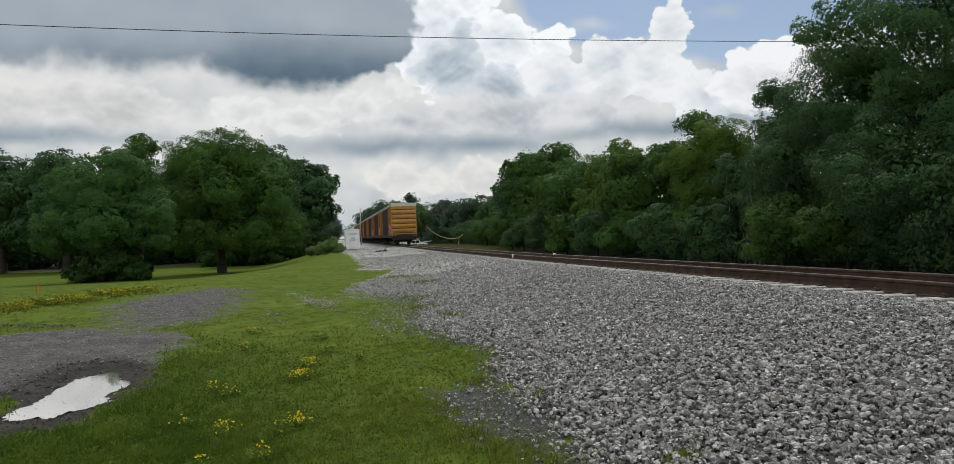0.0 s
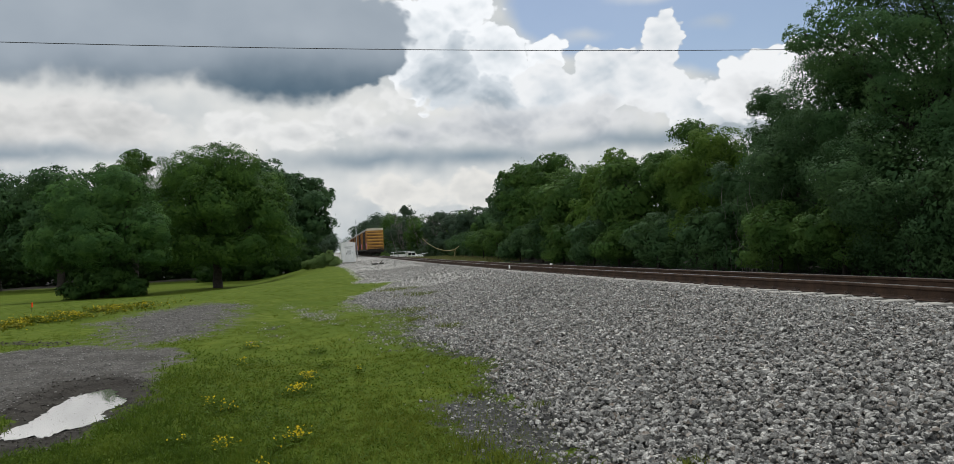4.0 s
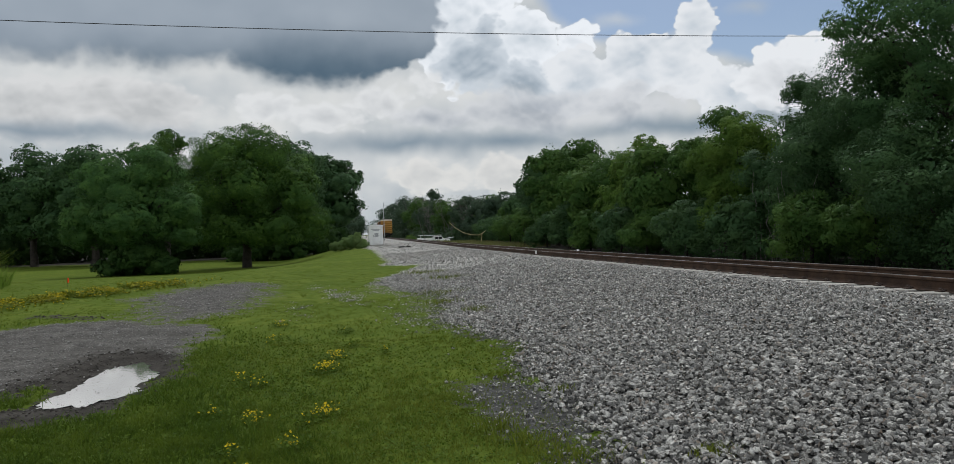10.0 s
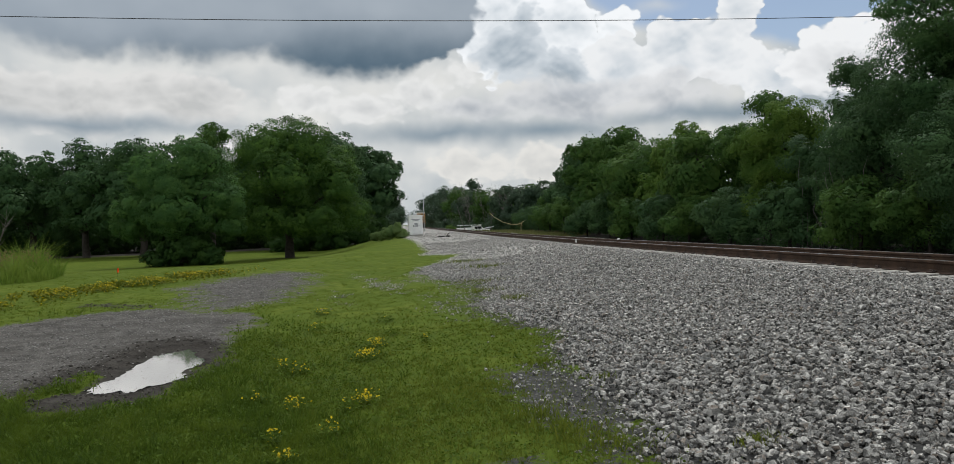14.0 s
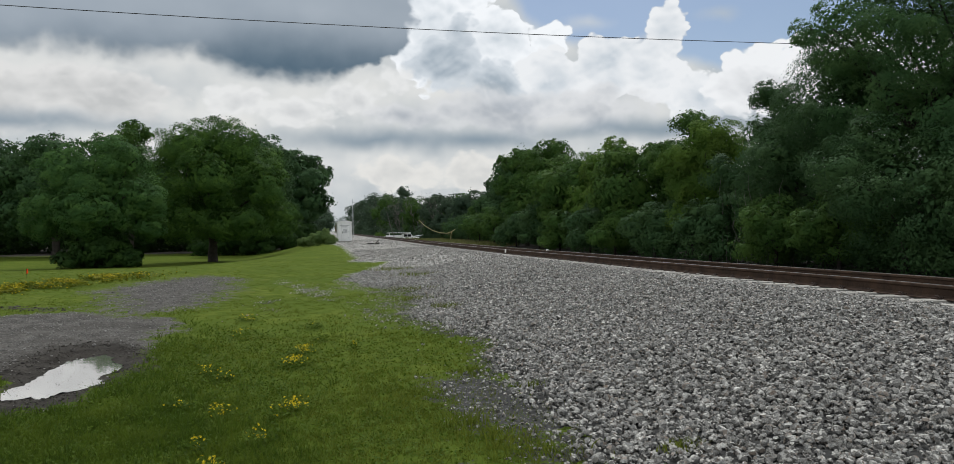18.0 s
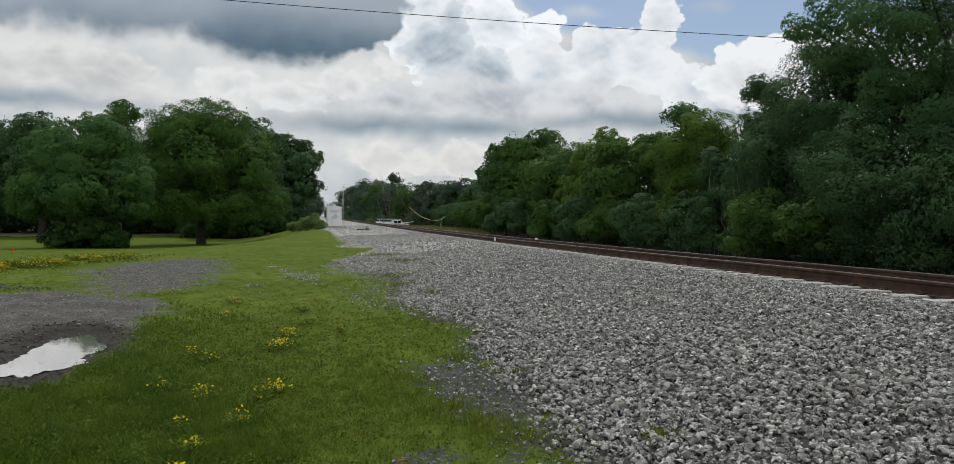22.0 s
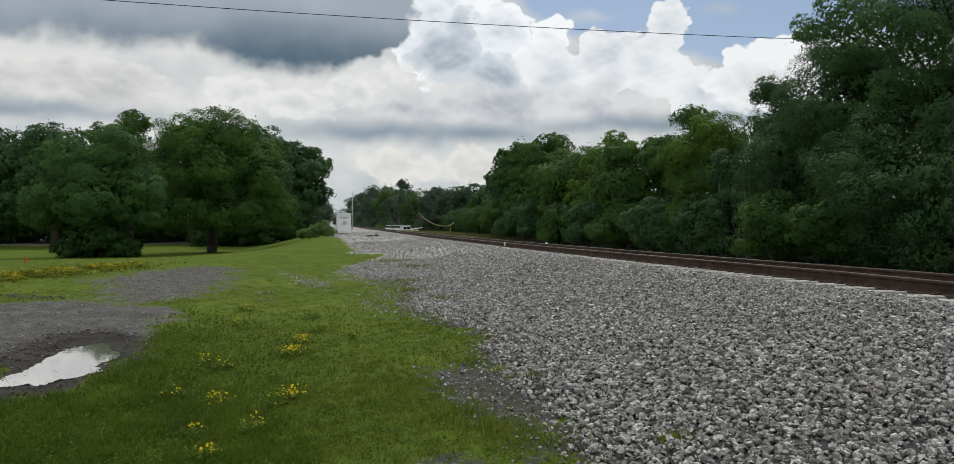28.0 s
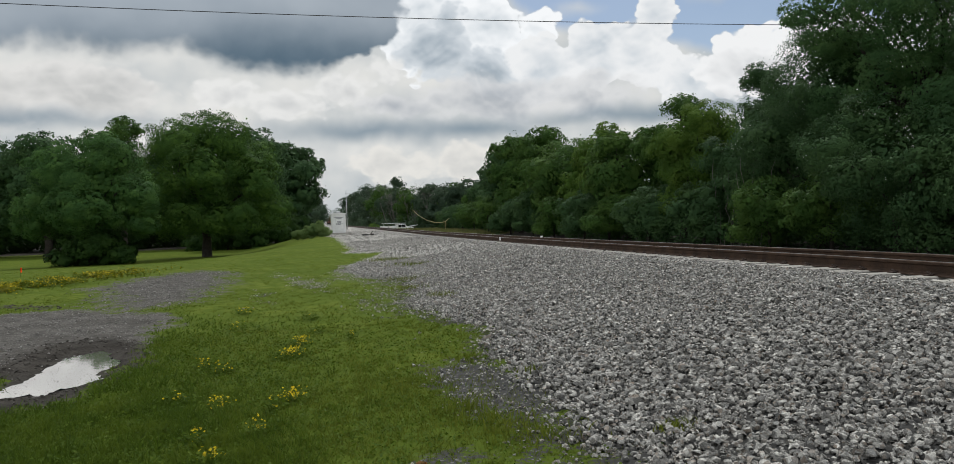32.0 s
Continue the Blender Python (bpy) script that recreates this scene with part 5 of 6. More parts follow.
def train():
    P = boxcar_parts()
    cars = []
    labels = ("last yellow box car of a freight train, brown doors", "yellow box car of a freight train, brown doors")
    for i in range(10):
        car = thing("box_car", pose(TRACK_X, 89 + i * (CAR_L + CAR_GAP), RAIL_Z), labels[min(i, 1)], "freight car", "cars of the freight train")
        last = {}
        for name, me, label, sub in P:
            if i > 4 and name in ("door_bar", "axle", "ladder", "side_post") and me.users % 2:
                continue
            ob = part(name, me, None, last.get(sub, car) if sub else car, label)
            if name in ("door", "bogie"):
                last[name] = ob
        if i < 3:
            part("painted_scrawl", spray(CAR_W / 2 - 0.01, 30 + i), PINK, car, "pink and white spray-painted scrawl")
        cars.append(car)
    part("tail_marker", box(-0.12, 0.12, -0.7, -0.55, 0.98, 1.3, 0.03), CARBLACK, cars[0], "small dark end-of-train device")
    return cars


CARS = train()


# ---- things by the line ----
def cabinet():
    z = ground_z(2.1, 82.2)
    c = thing("signal_cabinet", pose(2.1, 82.4, z, 0, 0, 3), "white metal railway signal cabinet on a low base", "cabinet")
    part("base", box(-0.74, 0.74, -0.62, 0.62, -0.2, 0.09, 0.01), CONCRETE, c)
    part("body", box(-0.76, 0.76, -0.65, 0.65, 0.09, 2.12, 0.015), WHITEPAINT, c)
    bm = bmesh.new()
    sec = [(-0.84, 2.10), (-0.84, 2.16), (-0.45, 2.26), (0.45, 2.26), (0.84, 2.16), (0.84, 2.10)]
    rr = [[bm.verts.new((x, y, zz)) for x, zz in sec] for y in (-0.73, 0.73)]
    for j in range(6):
        bm.faces.new((rr[0][j], rr[0][(j + 1) % 6], rr[1][(j + 1) % 6], rr[1][j]))
    bm.faces.new(rr[0][::-1])
    bm.faces.new(rr[1])
    part("roof", bm, WHITEPAINT, c)
    part("roof_vent", box(-0.18, 0.22, -0.5, 0.3, 2.26, 2.42, 0.03), SILVER, c)
    d = part("door", box(-0.34, 0.42, -0.69, -0.652, 0.22, 1.95, 0.012), WHITEPAINT, c)
    part("handle", box(-0.27, -0.22, -0.735, -0.692, 0.95, 1.15, 0.01), CARBLACK, d)
    for y0, x0, x1 in ((1.72, -0.5, 0.5), (1.60, -0.3, 0.3)):
        part("lettering_bar", box(x0, x1, -0.700, -0.693, y0, y0 + 0.055), GREYPRINT, c)
    for k in range(4):
        part("notice_bar", box(-0.15, 0.28 - 0.05 * (k % 2), -0.700, -0.693, 1.28 - 0.11 * k, 1.34 - 0.11 * k), GREYPRINT, d)
    for k in range(3):
        part("hinge", box(0.40, 0.46, -0.705, -0.69, 0.4 + 0.65 * k, 0.52 + 0.65 * k, 0.005), SILVER, d)


cabinet()


def mast():
    z = ground_z(4.75, 128)
    m = thing("signal_mast", pose(4.75, 128, z), "slim grey steel mast with a short cross arm", "mast")
    part("pole", tube([(0, 0, -0.1), (0, 0, 3.0), (0, 0, 6.6)], [0.075, 0.06, 0.045], 10), POLEGREY, m, smooth=True)
    part("cross_arm", tube([(0, 0, 6.0), (1.15, 0, 6.02)], [0.035, 0.03], 8), POLEGREY, m)
    part("arm_bracket", box(-0.08, 0.08, -0.08, 0.08, 5.93, 6.1, 0.01), POLEGREY, m)


mast()


def pickup():
    """A white work truck on the far side of the line, side on."""
    z = ground_z(14, 140)
    t = thing("work_truck", pose(14.4, 140, z, 0, 0, 4), "white utility work truck parked beyond the rails", "truck")
    bm = box(-3.1, 3.0, -0.95, 0.95, 0.55, 1.02, 0.08)
    part("body", bm, WHITEPAINT, t)
    bm = bmesh.new()
    sec = [(-0.2, 1.0), (0.05, 1.72), (1.35, 1.74), (1.95, 1.08), (1.95, 1.0)]
    rr = [[bm.verts.new((x, y, zz)) for x, zz in sec] for y in (-0.85, 0.85)]
    for j in range(5):
        bm.faces.new((rr[0][j], rr[0][(j + 1) % 5], rr[1][(j + 1) % 5], rr[1][j]))
    bm.faces.new(rr[0][::-1])
    bm.faces.new(rr[1])
    bmesh.ops.recalc_face_normals(bm, faces=bm.faces)
    part("cab", bm, WHITEPAINT, t)
    for x0, x1 in ((0.12, 0.72), (0.8, 1.45)):
        part("side_window", box(x0, x1, -0.87, -0.852, 1.14, 1.60, 0.004), GLASSDARK, t)
    part("service_box", box(-3.05, -0.35, -0.97, -0.45, 1.0, 1.42, 0.03), WHITEPAINT, t)
    part("service_box", box(-3.05, -0.35, 0.45, 0.97, 1.0, 1.42, 0.03), WHITEPAINT, t)
    part("roof_rack", box(-2.9, 1.5, -0.8, 0.8, 1.84, 1.92, 0.02), WHITEPAINT, t)
    for x in (-2.6, -0.4, 1.2):
        part("rack_post", box(x - 0.03, x + 0.03, -0.8, -0.74, 1.38, 1.86), WHITEPAINT, t)
    part("bumper", box(3.0, 3.2, -0.9, 0.9, 0.5, 0.75, 0.03), SILVER, t)
    part("boom", tube([(1.9, -0.3, 1.15), (3.9, -0.3, 1.45)], [0.12, 0.07], 8), SILVER, t)
    for x in (-2.1, 2.1):
        for s in (-1, 1):
            wh = part("wheel", tube([(x, s * 0.72, 0.4), (x, s * 0.96, 0.4)], 0.4, 20), TYRE, t)
            part("rim", tube([(x, s * 0.965, 0.4), (x, s * 0.975, 0.4)], 0.22, 14), SILVER, wh)


pickup()


def vine():
    """A pale bent stem that hangs from the trees to a yellowed stump."""
    z = ground_z(14.3, 85)
    v = thing("hanging_vine", pose(14.3, 85, z), "pale straw-coloured vine sagging to a yellowed stump", "vine")
    part("stump", tube([(0, 0, -0.1), (0.02, 0, 0.6), (0.1, 0, 1.15)], [0.045, 0.04, 0.03], 8), ROPE, v)
    part("stem", tube([(0.55, 0, 1.42), (0.1, 0, 1.12), (-0.4, 0, 0.95), (-1.2, 0, 1.0), (-2.1, 0, 1.28), (-3.0, 0, 1.85), (-3.7, 0, 2.5)], [0.03, 0.034, 0.036, 0.034, 0.03, 0.028, 0.018], 7), ROPE, v, smooth=True)
    V, F, S = crown_np([(0, 0, 0.9, 0.2, 0.2, 0.3)], 70, 0.12, 5)
    part("dry_leaves", mesh_np("dry_leaves", V, F), DRYGRASS, v)


vine()


def overhead_wire():
    pts = []
    for k in range(61):
        s = k / 60
        x = -62 + 106 * s
        pts.append((x, 24.0, 7.985 + 0.00073 * (x - 7.5) ** 2))
    tagged(part("overhead_wire", tube(pts, 0.011, 6), WIRE), "single black overhead wire crossing the line", "wire")


overhead_wire()


def marker_flag(x, y):
    f = thing("marker_flag", pose(x, y, ground_z(x, y)), "small orange marking flag on a wire stake", "flag")
    part("stake", tube([(0, 0, -0.05), (0.01, 0, 0.33)], 0.005, 5), WIRE, f)
    bm = bmesh.new()
    vs = [[bm.verts.new((0.01 + 0.05 * i / 4, 0.012 * math.sin(i * 1.9) + dy, 0.33 - 0.16 * j)) for j in (0, 1)] for dy in (0,) for i in range(5)]
    for a, b in zip(vs, vs[1:]):
        bm.faces.new((a[0], b[0], b[1], a[1]))
    bmesh.ops.solidify(bm, geom=bm.faces[:], thickness=0.004)
    part("flag", bm, ORANGE, f, "orange plastic flag")


marker_flag(-10.1, 28.3)


def debris():
    """A broken bit of timber and iron on the stones before the cabinet."""
    z = ground_z(4.2, 66)
    d = thing("scrap_timber", pose(4.15, 66, z, 0, 0, 20), "dark scrap timber lying on the stones", "scrap")
    part("baulk", box(-0.5, 0.1, -0.1, 0.1, 0.0, 0.12, 0.02), CARBLACK, d)
    part("offcut", box(0.2, 0.55, -0.25, -0.05, 0.0, 0.14, 0.02), CARBLACK, d)
    part("stub", tube([(0.3, 0.0, 0.1), (0.55, 0.05, 0.34)], [0.05, 0.03], 6), CARBLACK, d)


debris()


def dead_shrub(x, y, h, seed, name="dead_shrub", label="bare grey dead shrub in tall grass", cat="shrub", group="dead shrubs in tall grass", thick=1.0):
    s = thing(name, pose(x, y, ground_z(x, y)), label, cat, group)
    rng = random.Random(seed)
    for k in range(7):
        a = rng.uniform(0, 6.28)
        tip = (math.cos(a) * h * rng.uniform(0.15, 0.45), math.sin(a) * h * rng.uniform(0.15, 0.4), h * rng.uniform(0.7, 1.0))
        ln = bent((rng.uniform(-0.1, 0.1), 0, -0.05), tip, 7, 0.05, rng)
        bm = tube(ln, [v * thick for v in (0.045, 0.036, 0.028, 0.022, 0.016, 0.011, 0.004)], 5)
        for j in range(15):
            i = rng.randint(2, 5)
            b = ln[i]
            q = b + Vector((rng.uniform(-0.5, 0.5), rng.uniform(-0.5, 0.5), rng.uniform(0.2, 0.8))) * h * 0.28
            add_tube(bm, bent(b, q, 4, 0.06, rng), [v * thick for v in (0.016, 0.012, 0.009, 0.004)], 4, False)
        part("branch", bm, DEADWOOD, s)


dead_shrub(-14.2, 27.2, 2.7, 4, thick=0.5)
dead_shrub(-15.8, 27.0, 2.4, 9, thick=0.45)
dead_shrub(-14.9, 28.0, 2.2, 14, thick=0.4)
for x, y, h, k in ((19.0, 150, 10.4, 31), (21.5, 138, 9.2, 32), (16.0, 205, 12.4, 33), (23.5, 134, 8.6, 34), (17.6, 172, 11.4, 35)):
    dead_shrub(x, y, h, k, "dead_tree", "bare dead treetop among far green trees", "tree", "dead trees in the distance", 1.15)


def leaning_trunk():
    s = thing("leaning_trunk", pose(10.9, 120, ground_z(10.9, 120)), "thin pale dead trunk leaning over the verge", "dead tree")
    part("stem", tube([(0.1, 0, -0.1), (0, 0, 0.8), (-0.4, 0, 1.9), (-0.75, 0, 3.2), (-1.1, 0, 4.5)], [0.06, 0.055, 0.05, 0.035, 0.02], 7), DEADWOOD, s, smooth=True)


leaning_trunk()


def dead_vines():
    """A curtain of bare grey vines that hangs in the lineside trees."""
    rng = random.Random(44)
    s = thing("dead_vines", pose(14.6, 23.6, ground_z(14.6, 23.6)), "curtain of bare grey vines hung in lineside trees", "vines")
    for k in range(30):
        x, y = rng.uniform(-0.3, 1.2), rng.uniform(-1.5, 1.9)
        h = rng.uniform(1.6, 3.4)
        ln = bent((x, y, -0.02), (x + rng.uniform(-0.5, 0.5), y + rng.uniform(-0.5, 0.5), h), 7, 0.06, rng)
        part("vine_stem", tube(ln, [0.016, 0.014, 0.013, 0.012, 0.011, 0.009, 0.005], 4), DEADWOOD, s)


dead_vines()


def red_house_scrap():
    """A patch of a red brick building glimpsed through the trees."""
    b = thing("brick_building", pose(23.0, 33.5, 0.0, 0, 0, 20), "red brick building behind the trees", "building")
    part("wall", box(-1.6, 1.6, -0.15, 3.0, 0, 3.1, 0.01), BRICKRED, b)
    part("roof", box(-1.8, 1.8, -0.4, 3.2, 3.1, 3.3, 0.02), CARROOF, b)


red_house_scrap()


# ---- small growth ----
def blades_np(P, h, w, rng, lean=0.45, way=None):
    """Grass blades: bent strips that narrow to a tip, at feet P; way: the angle to which each leans."""
    n = len(P)
    a = rng.uniform(0, 2 * np.pi, n)
    d = np.stack([np.cos(a), np.sin(a), 0 * a], -1)
    b = rng.uniform(0, 2 * np.pi, n) if way is None else way
    l = np.stack([np.cos(b), np.sin(b), 0 * b], -1) * (h * lean * rng.uniform(0.2, 1.4, n))[:, None]
    up = np.array([0, 0, 1.0]) * h[:, None]
    w = w[:, None]
    V = np.stack([P - d * w / 2, P + d * w / 2, P + up * 0.55 + l * 0.35 + d * w * 0.42, P + up * 0.55 + l * 0.35 - d * w * 0.42, P + up * 0.92 + l], 1).reshape(-1, 3)
    k = np.arange(n)[:, None] * 5
    F = np.concatenate([k + [0, 1, 2], k + [0, 2, 3], k + [3, 2, 4]], 0)
    return V, F


def keep_grass(x, y, rng, strict=0.5):
    dr, mu, st, ci = masks(x, y)
    bare = np.maximum.reduce([dr, mu, st, ci * 0.72])
    j = rng.random(len(x))
    bare = bare - 0.5 * (rng.random(len(x)) < 0.22 * np.exp(-np.maximum(0, x - np.interp(y, EDGE_Y, EDGE_X)) / 0.22)) * (mu < 0.4) * (dr < 0.4)
    return (bare < strict * (0.12 + 1.25 * j)) & (puddle_r(x, y) > 1.1)


def grass():
    rng = np.random.default_rng(4)
    zones = [(-5.0, 2.4, -3.0, 3.6, 16000, 0.055, 0.012), (-4.4, 2.6, 3.6, 7.0, 112000, 0.056, 0.0050), (-5.5, 2.8, 7.0, 11.0, 70000, 0.058, 0.0070), (-11, 3.0, 11.0, 18, 36000, 0.055, 0.013), (-19, 3.4, 18, 30, 19000, 0.055, 0.019), (-30, 3.6, 30, 44, 14000, 0.05, 0.024)]
    kinds = ([[], [], 0], [[], [], 0], [[], [], 0])
    for x0, x1, y0, y1, n, h, w in zones:
        # blades stand in tufts and fan out of them
        each = 11 if y1 <= 11 else 6
        tx, ty = np.repeat(rng.uniform(x0, x1, n // each), each), np.repeat(rng.uniform(y0, y1, n // each), each)
        n = len(tx)
        th = np.repeat(np.exp(rng.normal(0, 0.32, n // each)), each)
        off = rng.normal(size=(n, 2)) * (0.024 if y1 <= 11 else 0.05)
        x, y, way = tx + off[:, 0], ty + off[:, 1], np.arctan2(off[:, 1], off[:, 0]) + rng.normal(size=n) * 0.5
        lush = 0.5 + 0.5 * wave(x, y, 1.3, 7.0)
        ok = keep_grass(x, y, rng) & (rng.random(n) < 0.78 + 0.3 * lush)
        x, y, lush, way, th = x[ok], y[ok], lush[ok], way[ok], th[ok]
        rank = y + 3.0 * np.maximum(x, -2.6) + 2.5 * wave(x, y, 0.9, 4.0) + rng.normal(size=len(x)) * 1.3 < 4.6
        hh = h * rng.uniform(0.45, 1.25, len(x)) * (0.62 + 0.45 * lush) * np.where(rank, 1.75, 0.66) * th * np.where(y > 7.5, 0.8, 1.0)
        P = np.stack([x, y, terrain(x, y) - 0.004], -1)
        ww = w * rng.uniform(0.6, 1.3, len(x))
        lawn = ~rank & (y + 2.5 * wave(x, y, 0.8, 6.0) + rng.normal(size=len(x)) * 1.5 > 15.0)
        for q, sel in zip(kinds, (rank, ~rank & ~lawn, lawn)):
            if sel.any():
                V, F = blades_np(P[sel], hh[sel], ww[sel], rng, 0.9, way[sel])
                q[0].append(V), q[1].append(F + q[2])
                q[2] += len(V)
    for q, m, lab in ((kinds[0], LUSH, "rough dark green verge grass and clover"), (kinds[1], GRASS, "short mown yellow-green grass, patchy"), (kinds[2], LAWN, "bright close-mown lawn grass")):
        tagged(part("grass", mesh_np("grass", np.concatenate(q[0]), np.concatenate(q[1])), m), lab, "grass", kind="stuff")
    # broad clover leaves between the blades
    n = 150000
    x, y = rng.uniform(-6.0, 2.2, n), 3.7 + 10 * rng.random(n) ** 1.7
    ok = keep_grass(x, y, rng) & (rng.random(n) < (0.75 + 0.5 * wave(x, y, 2.2, 3.0)) * sm(13.7, 7.5, y) * (0.45 + 0.55 * sm(0.9, -1.4, x)))
    x, y = x[ok], y[ok]
    C = np.stack([x, y, terrain(x, y) + rng.uniform(0.010, 0.052, len(x))], -1)
    nm = rng.normal(size=(len(x), 3)) * 0.5 + np.array([0, 0, 1.0])
    nm /= np.linalg.norm(nm, axis=1)[:, None]
    V, F = leaves_np(C, nm, 0.022 + 0.0017 * np.maximum(0, y - 6)[:, None], rng, 0.1, 0.8)
    tagged(part("clover", mesh_np("clover", V, F), WEED), "low clover leaves in the grass", "clover", kind="stuff")
    # tall rank grass at the field's edge
    n = 14000
    x, y = rng.uniform(-24, -12.2, n), rng.uniform(25.5, 34, n)
    ok = (inside([(-12.8, 27.0), (-12.6, 29.8), (-14, 33), (-24, 34), (-24, 25.5), (-15.5, 26.2)], x, y) + 0.5 * wave(x, y, 1.5, 2.0)) > 0
    x, y = x[ok], y[ok]
    P = np.stack([x, y, terrain(x, y) - 0.01], -1)
    V, F = blades_np(P, rng.uniform(0.35, 1.3, len(x)) * (1.0 + 0.55 * wave(x, y, 1.1, 3.0) + 0.5 * wave(x, y, 3.1, 1.0)) * (0.35 + 0.65 * sm(0.0, 1.6, np.minimum(y - 26.0, -12.4 - x))), rng.uniform(0.016, 0.04, len(x)), rng, 0.7)
    tagged(part("tall_grass", mesh_np("tall_grass", V, F), TALLGRASS), "tall rank green grass gone to seed", "tall grass", kind="stuff")
    n = 420
    x, y = rng.uniform(-18, -13.6, n), rng.uniform(28.0, 32, n)
    C = np.repeat(np.stack([x, y, terrain(x, y) + rng.uniform(0.55, 1.0, n)], -1), 6, 0) + rng.normal(size=(n * 6, 3)) * np.array([0.05, 0.05, 0.12])
    nm = rng.normal(size=(len(C), 3))
    nm /= np.linalg.norm(nm, axis=1)[:, None]
    V, F = leaves_np(C, nm, 0.065, rng)
    tagged(part("seed_heads", mesh_np("seed_heads", V, F), SEED), "reddish-brown seed heads above tall grass", "seed heads", kind="stuff")
    # rough yellowed grass beyond the rails
    n = 9000
    x, y = rng.uniform(10.8, 15.5, n), rng.uniform(58, 118, n)
    P = np.stack([x, y, terrain(x, y) - 0.01], -1)
    V, F = blades_np(P, rng.uniform(0.15, 0.45, n), rng.uniform(0.02, 0.06, n), rng, 0.5)
    tagged(part("verge_grass", mesh_np("verge_grass", V, F), DRYGRASS), "rough yellowed grass along the far side of the line", "verge grass", kind="stuff")
    # the low yellow-flowered strip along the drive
    n = 15000
    s = rng.random(n)
    x = -9.3 + 3.1 * s ** 1.5 + rng.normal(size=n) * 0.55
    y = 17.0 + 10.5 * s + rng.normal(size=n) * 0.8
    ok = (wave(x, y, 1.8, 2.0) + 0.6 * wave(x, y, 4.4, 1.0) > -0.05)
    x, y = x[ok], y[ok]
    C = np.stack([x, y, terrain(x, y) + rng.uniform(0.02, 0.14, len(x))], -1)
    nm = rng.normal(size=(len(x), 3)) * 0.5 + np.array([0, 0, 1.0])
    nm /= np.linalg.norm(nm, axis=1)[:, None]
    V, F = leaves_np(C, nm, 0.085, rng)
    tagged(part("low_weeds", mesh_np("low_weeds", V, F), WEEDMAT), "low weeds along the edge of the drive", "weeds", kind="stuff")
    sel = rng.random(len(x)) < 0.36
    V, F = leaves_np(C[sel] + np.array([0, 0, 0.03]), nm[sel], 0.038, rng)
    tagged(part("yellow_blooms", mesh_np("yellow_blooms", V, F), YELLOW), "scattered small yellow blooms among weeds", "flowers", kind="stuff")


grass()


def flower_clump(x, y, r, blooms, seed):
    rng = np.random.default_rng(seed)
    z = ground_z(x, y)
    f = thing("yellow_flower_clump", pose(x, y, z), "low clump of yellow wildflowers in the grass", "wildflowers", "yellow wildflowers in the grass")
    n = int(220 * r / 0.15)
    p = rng.normal(size=(n, 2)) * r * 0.55
    C = np.stack([p[:, 0], p[:, 1], rng.uniform(0.01, 0.09, n)], -1)
    nm = rng.normal(size=(n, 3)) * 0.5 + np.array([0, 0, 1.0])
    nm /= np.linalg.norm(nm, axis=1)[:, None]
    V, F = leaves_np(C, nm, 0.03, rng)
    part("foliage", mesh_np("foliage", V, F), WEED, f)["kind"] = "stuff"
    blooms = int(blooms * 1.4)
    p = rng.normal(size=(blooms, 2)) * r * 0.30
    zc = rng.uniform(0.03, 0.125, blooms)
    Vs, Fs = [], []
    for i in range(blooms):
        face = Vector((rng.normal() * 0.7, rng.normal() * 0.7 - 0.35, 1.0)).normalized()
        side = face.orthogonal().normalized()
        other = face.cross(side)
        c = Vector((p[i, 0], p[i, 1], zc[i]))
        for k in range(5):
            a0 = 2 * math.pi * k / 5 + i
            d = side * math.cos(a0) + other * math.sin(a0) + face * 0.2
            e = other * math.cos(a0) - side * math.sin(a0)
            j = len(Vs)
            Vs += [tuple(v) for v in (c, c + d * 0.0065 + e * 0.0034, c + d * 0.0105, c + d * 0.0065 - e * 0.0034)]
            Fs.append((j, j + 1, j + 2, j + 3))
    part("blooms", mesh_np("blooms", np.array(Vs), np.array(Fs)), YELLOW, f, "bright yellow blooms")["kind"] = "stuff"


for i, (x, y, r, b) in enumerate(((-0.35, 8.47, 0.20, 80), (-0.25, 9.38, 0.17, 50), (-0.25, 6.24, 0.15, 46), (-0.82, 6.24, 0.14, 30), (-1.20, 6.56, 0.12, 14), (-1.26, 12.95, 0.2, 36), (-1.21, 8.08, 0.14, 18), (-0.98, 7.75, 0.15, 20), (-0.46, 5.44, 0.12, 14),
                                  (0.37, 9.55, 0.08, 10), (-0.69, 4.80, 0.11, 26), (-0.85, 5.26, 0.11, 14), (-0.69, 4.29, 0.10, 34), (-0.61, 4.14, 0.08, 8), (-1.20, 11.25, 0.22, 14), (-0.40, 6.02, 0.09, 5), (-0.16, 11.75, 0.16, 2), (-0.05, 10.4, 0.12, 2))):
    flower_clump(x, y, r, b, 200 + i)


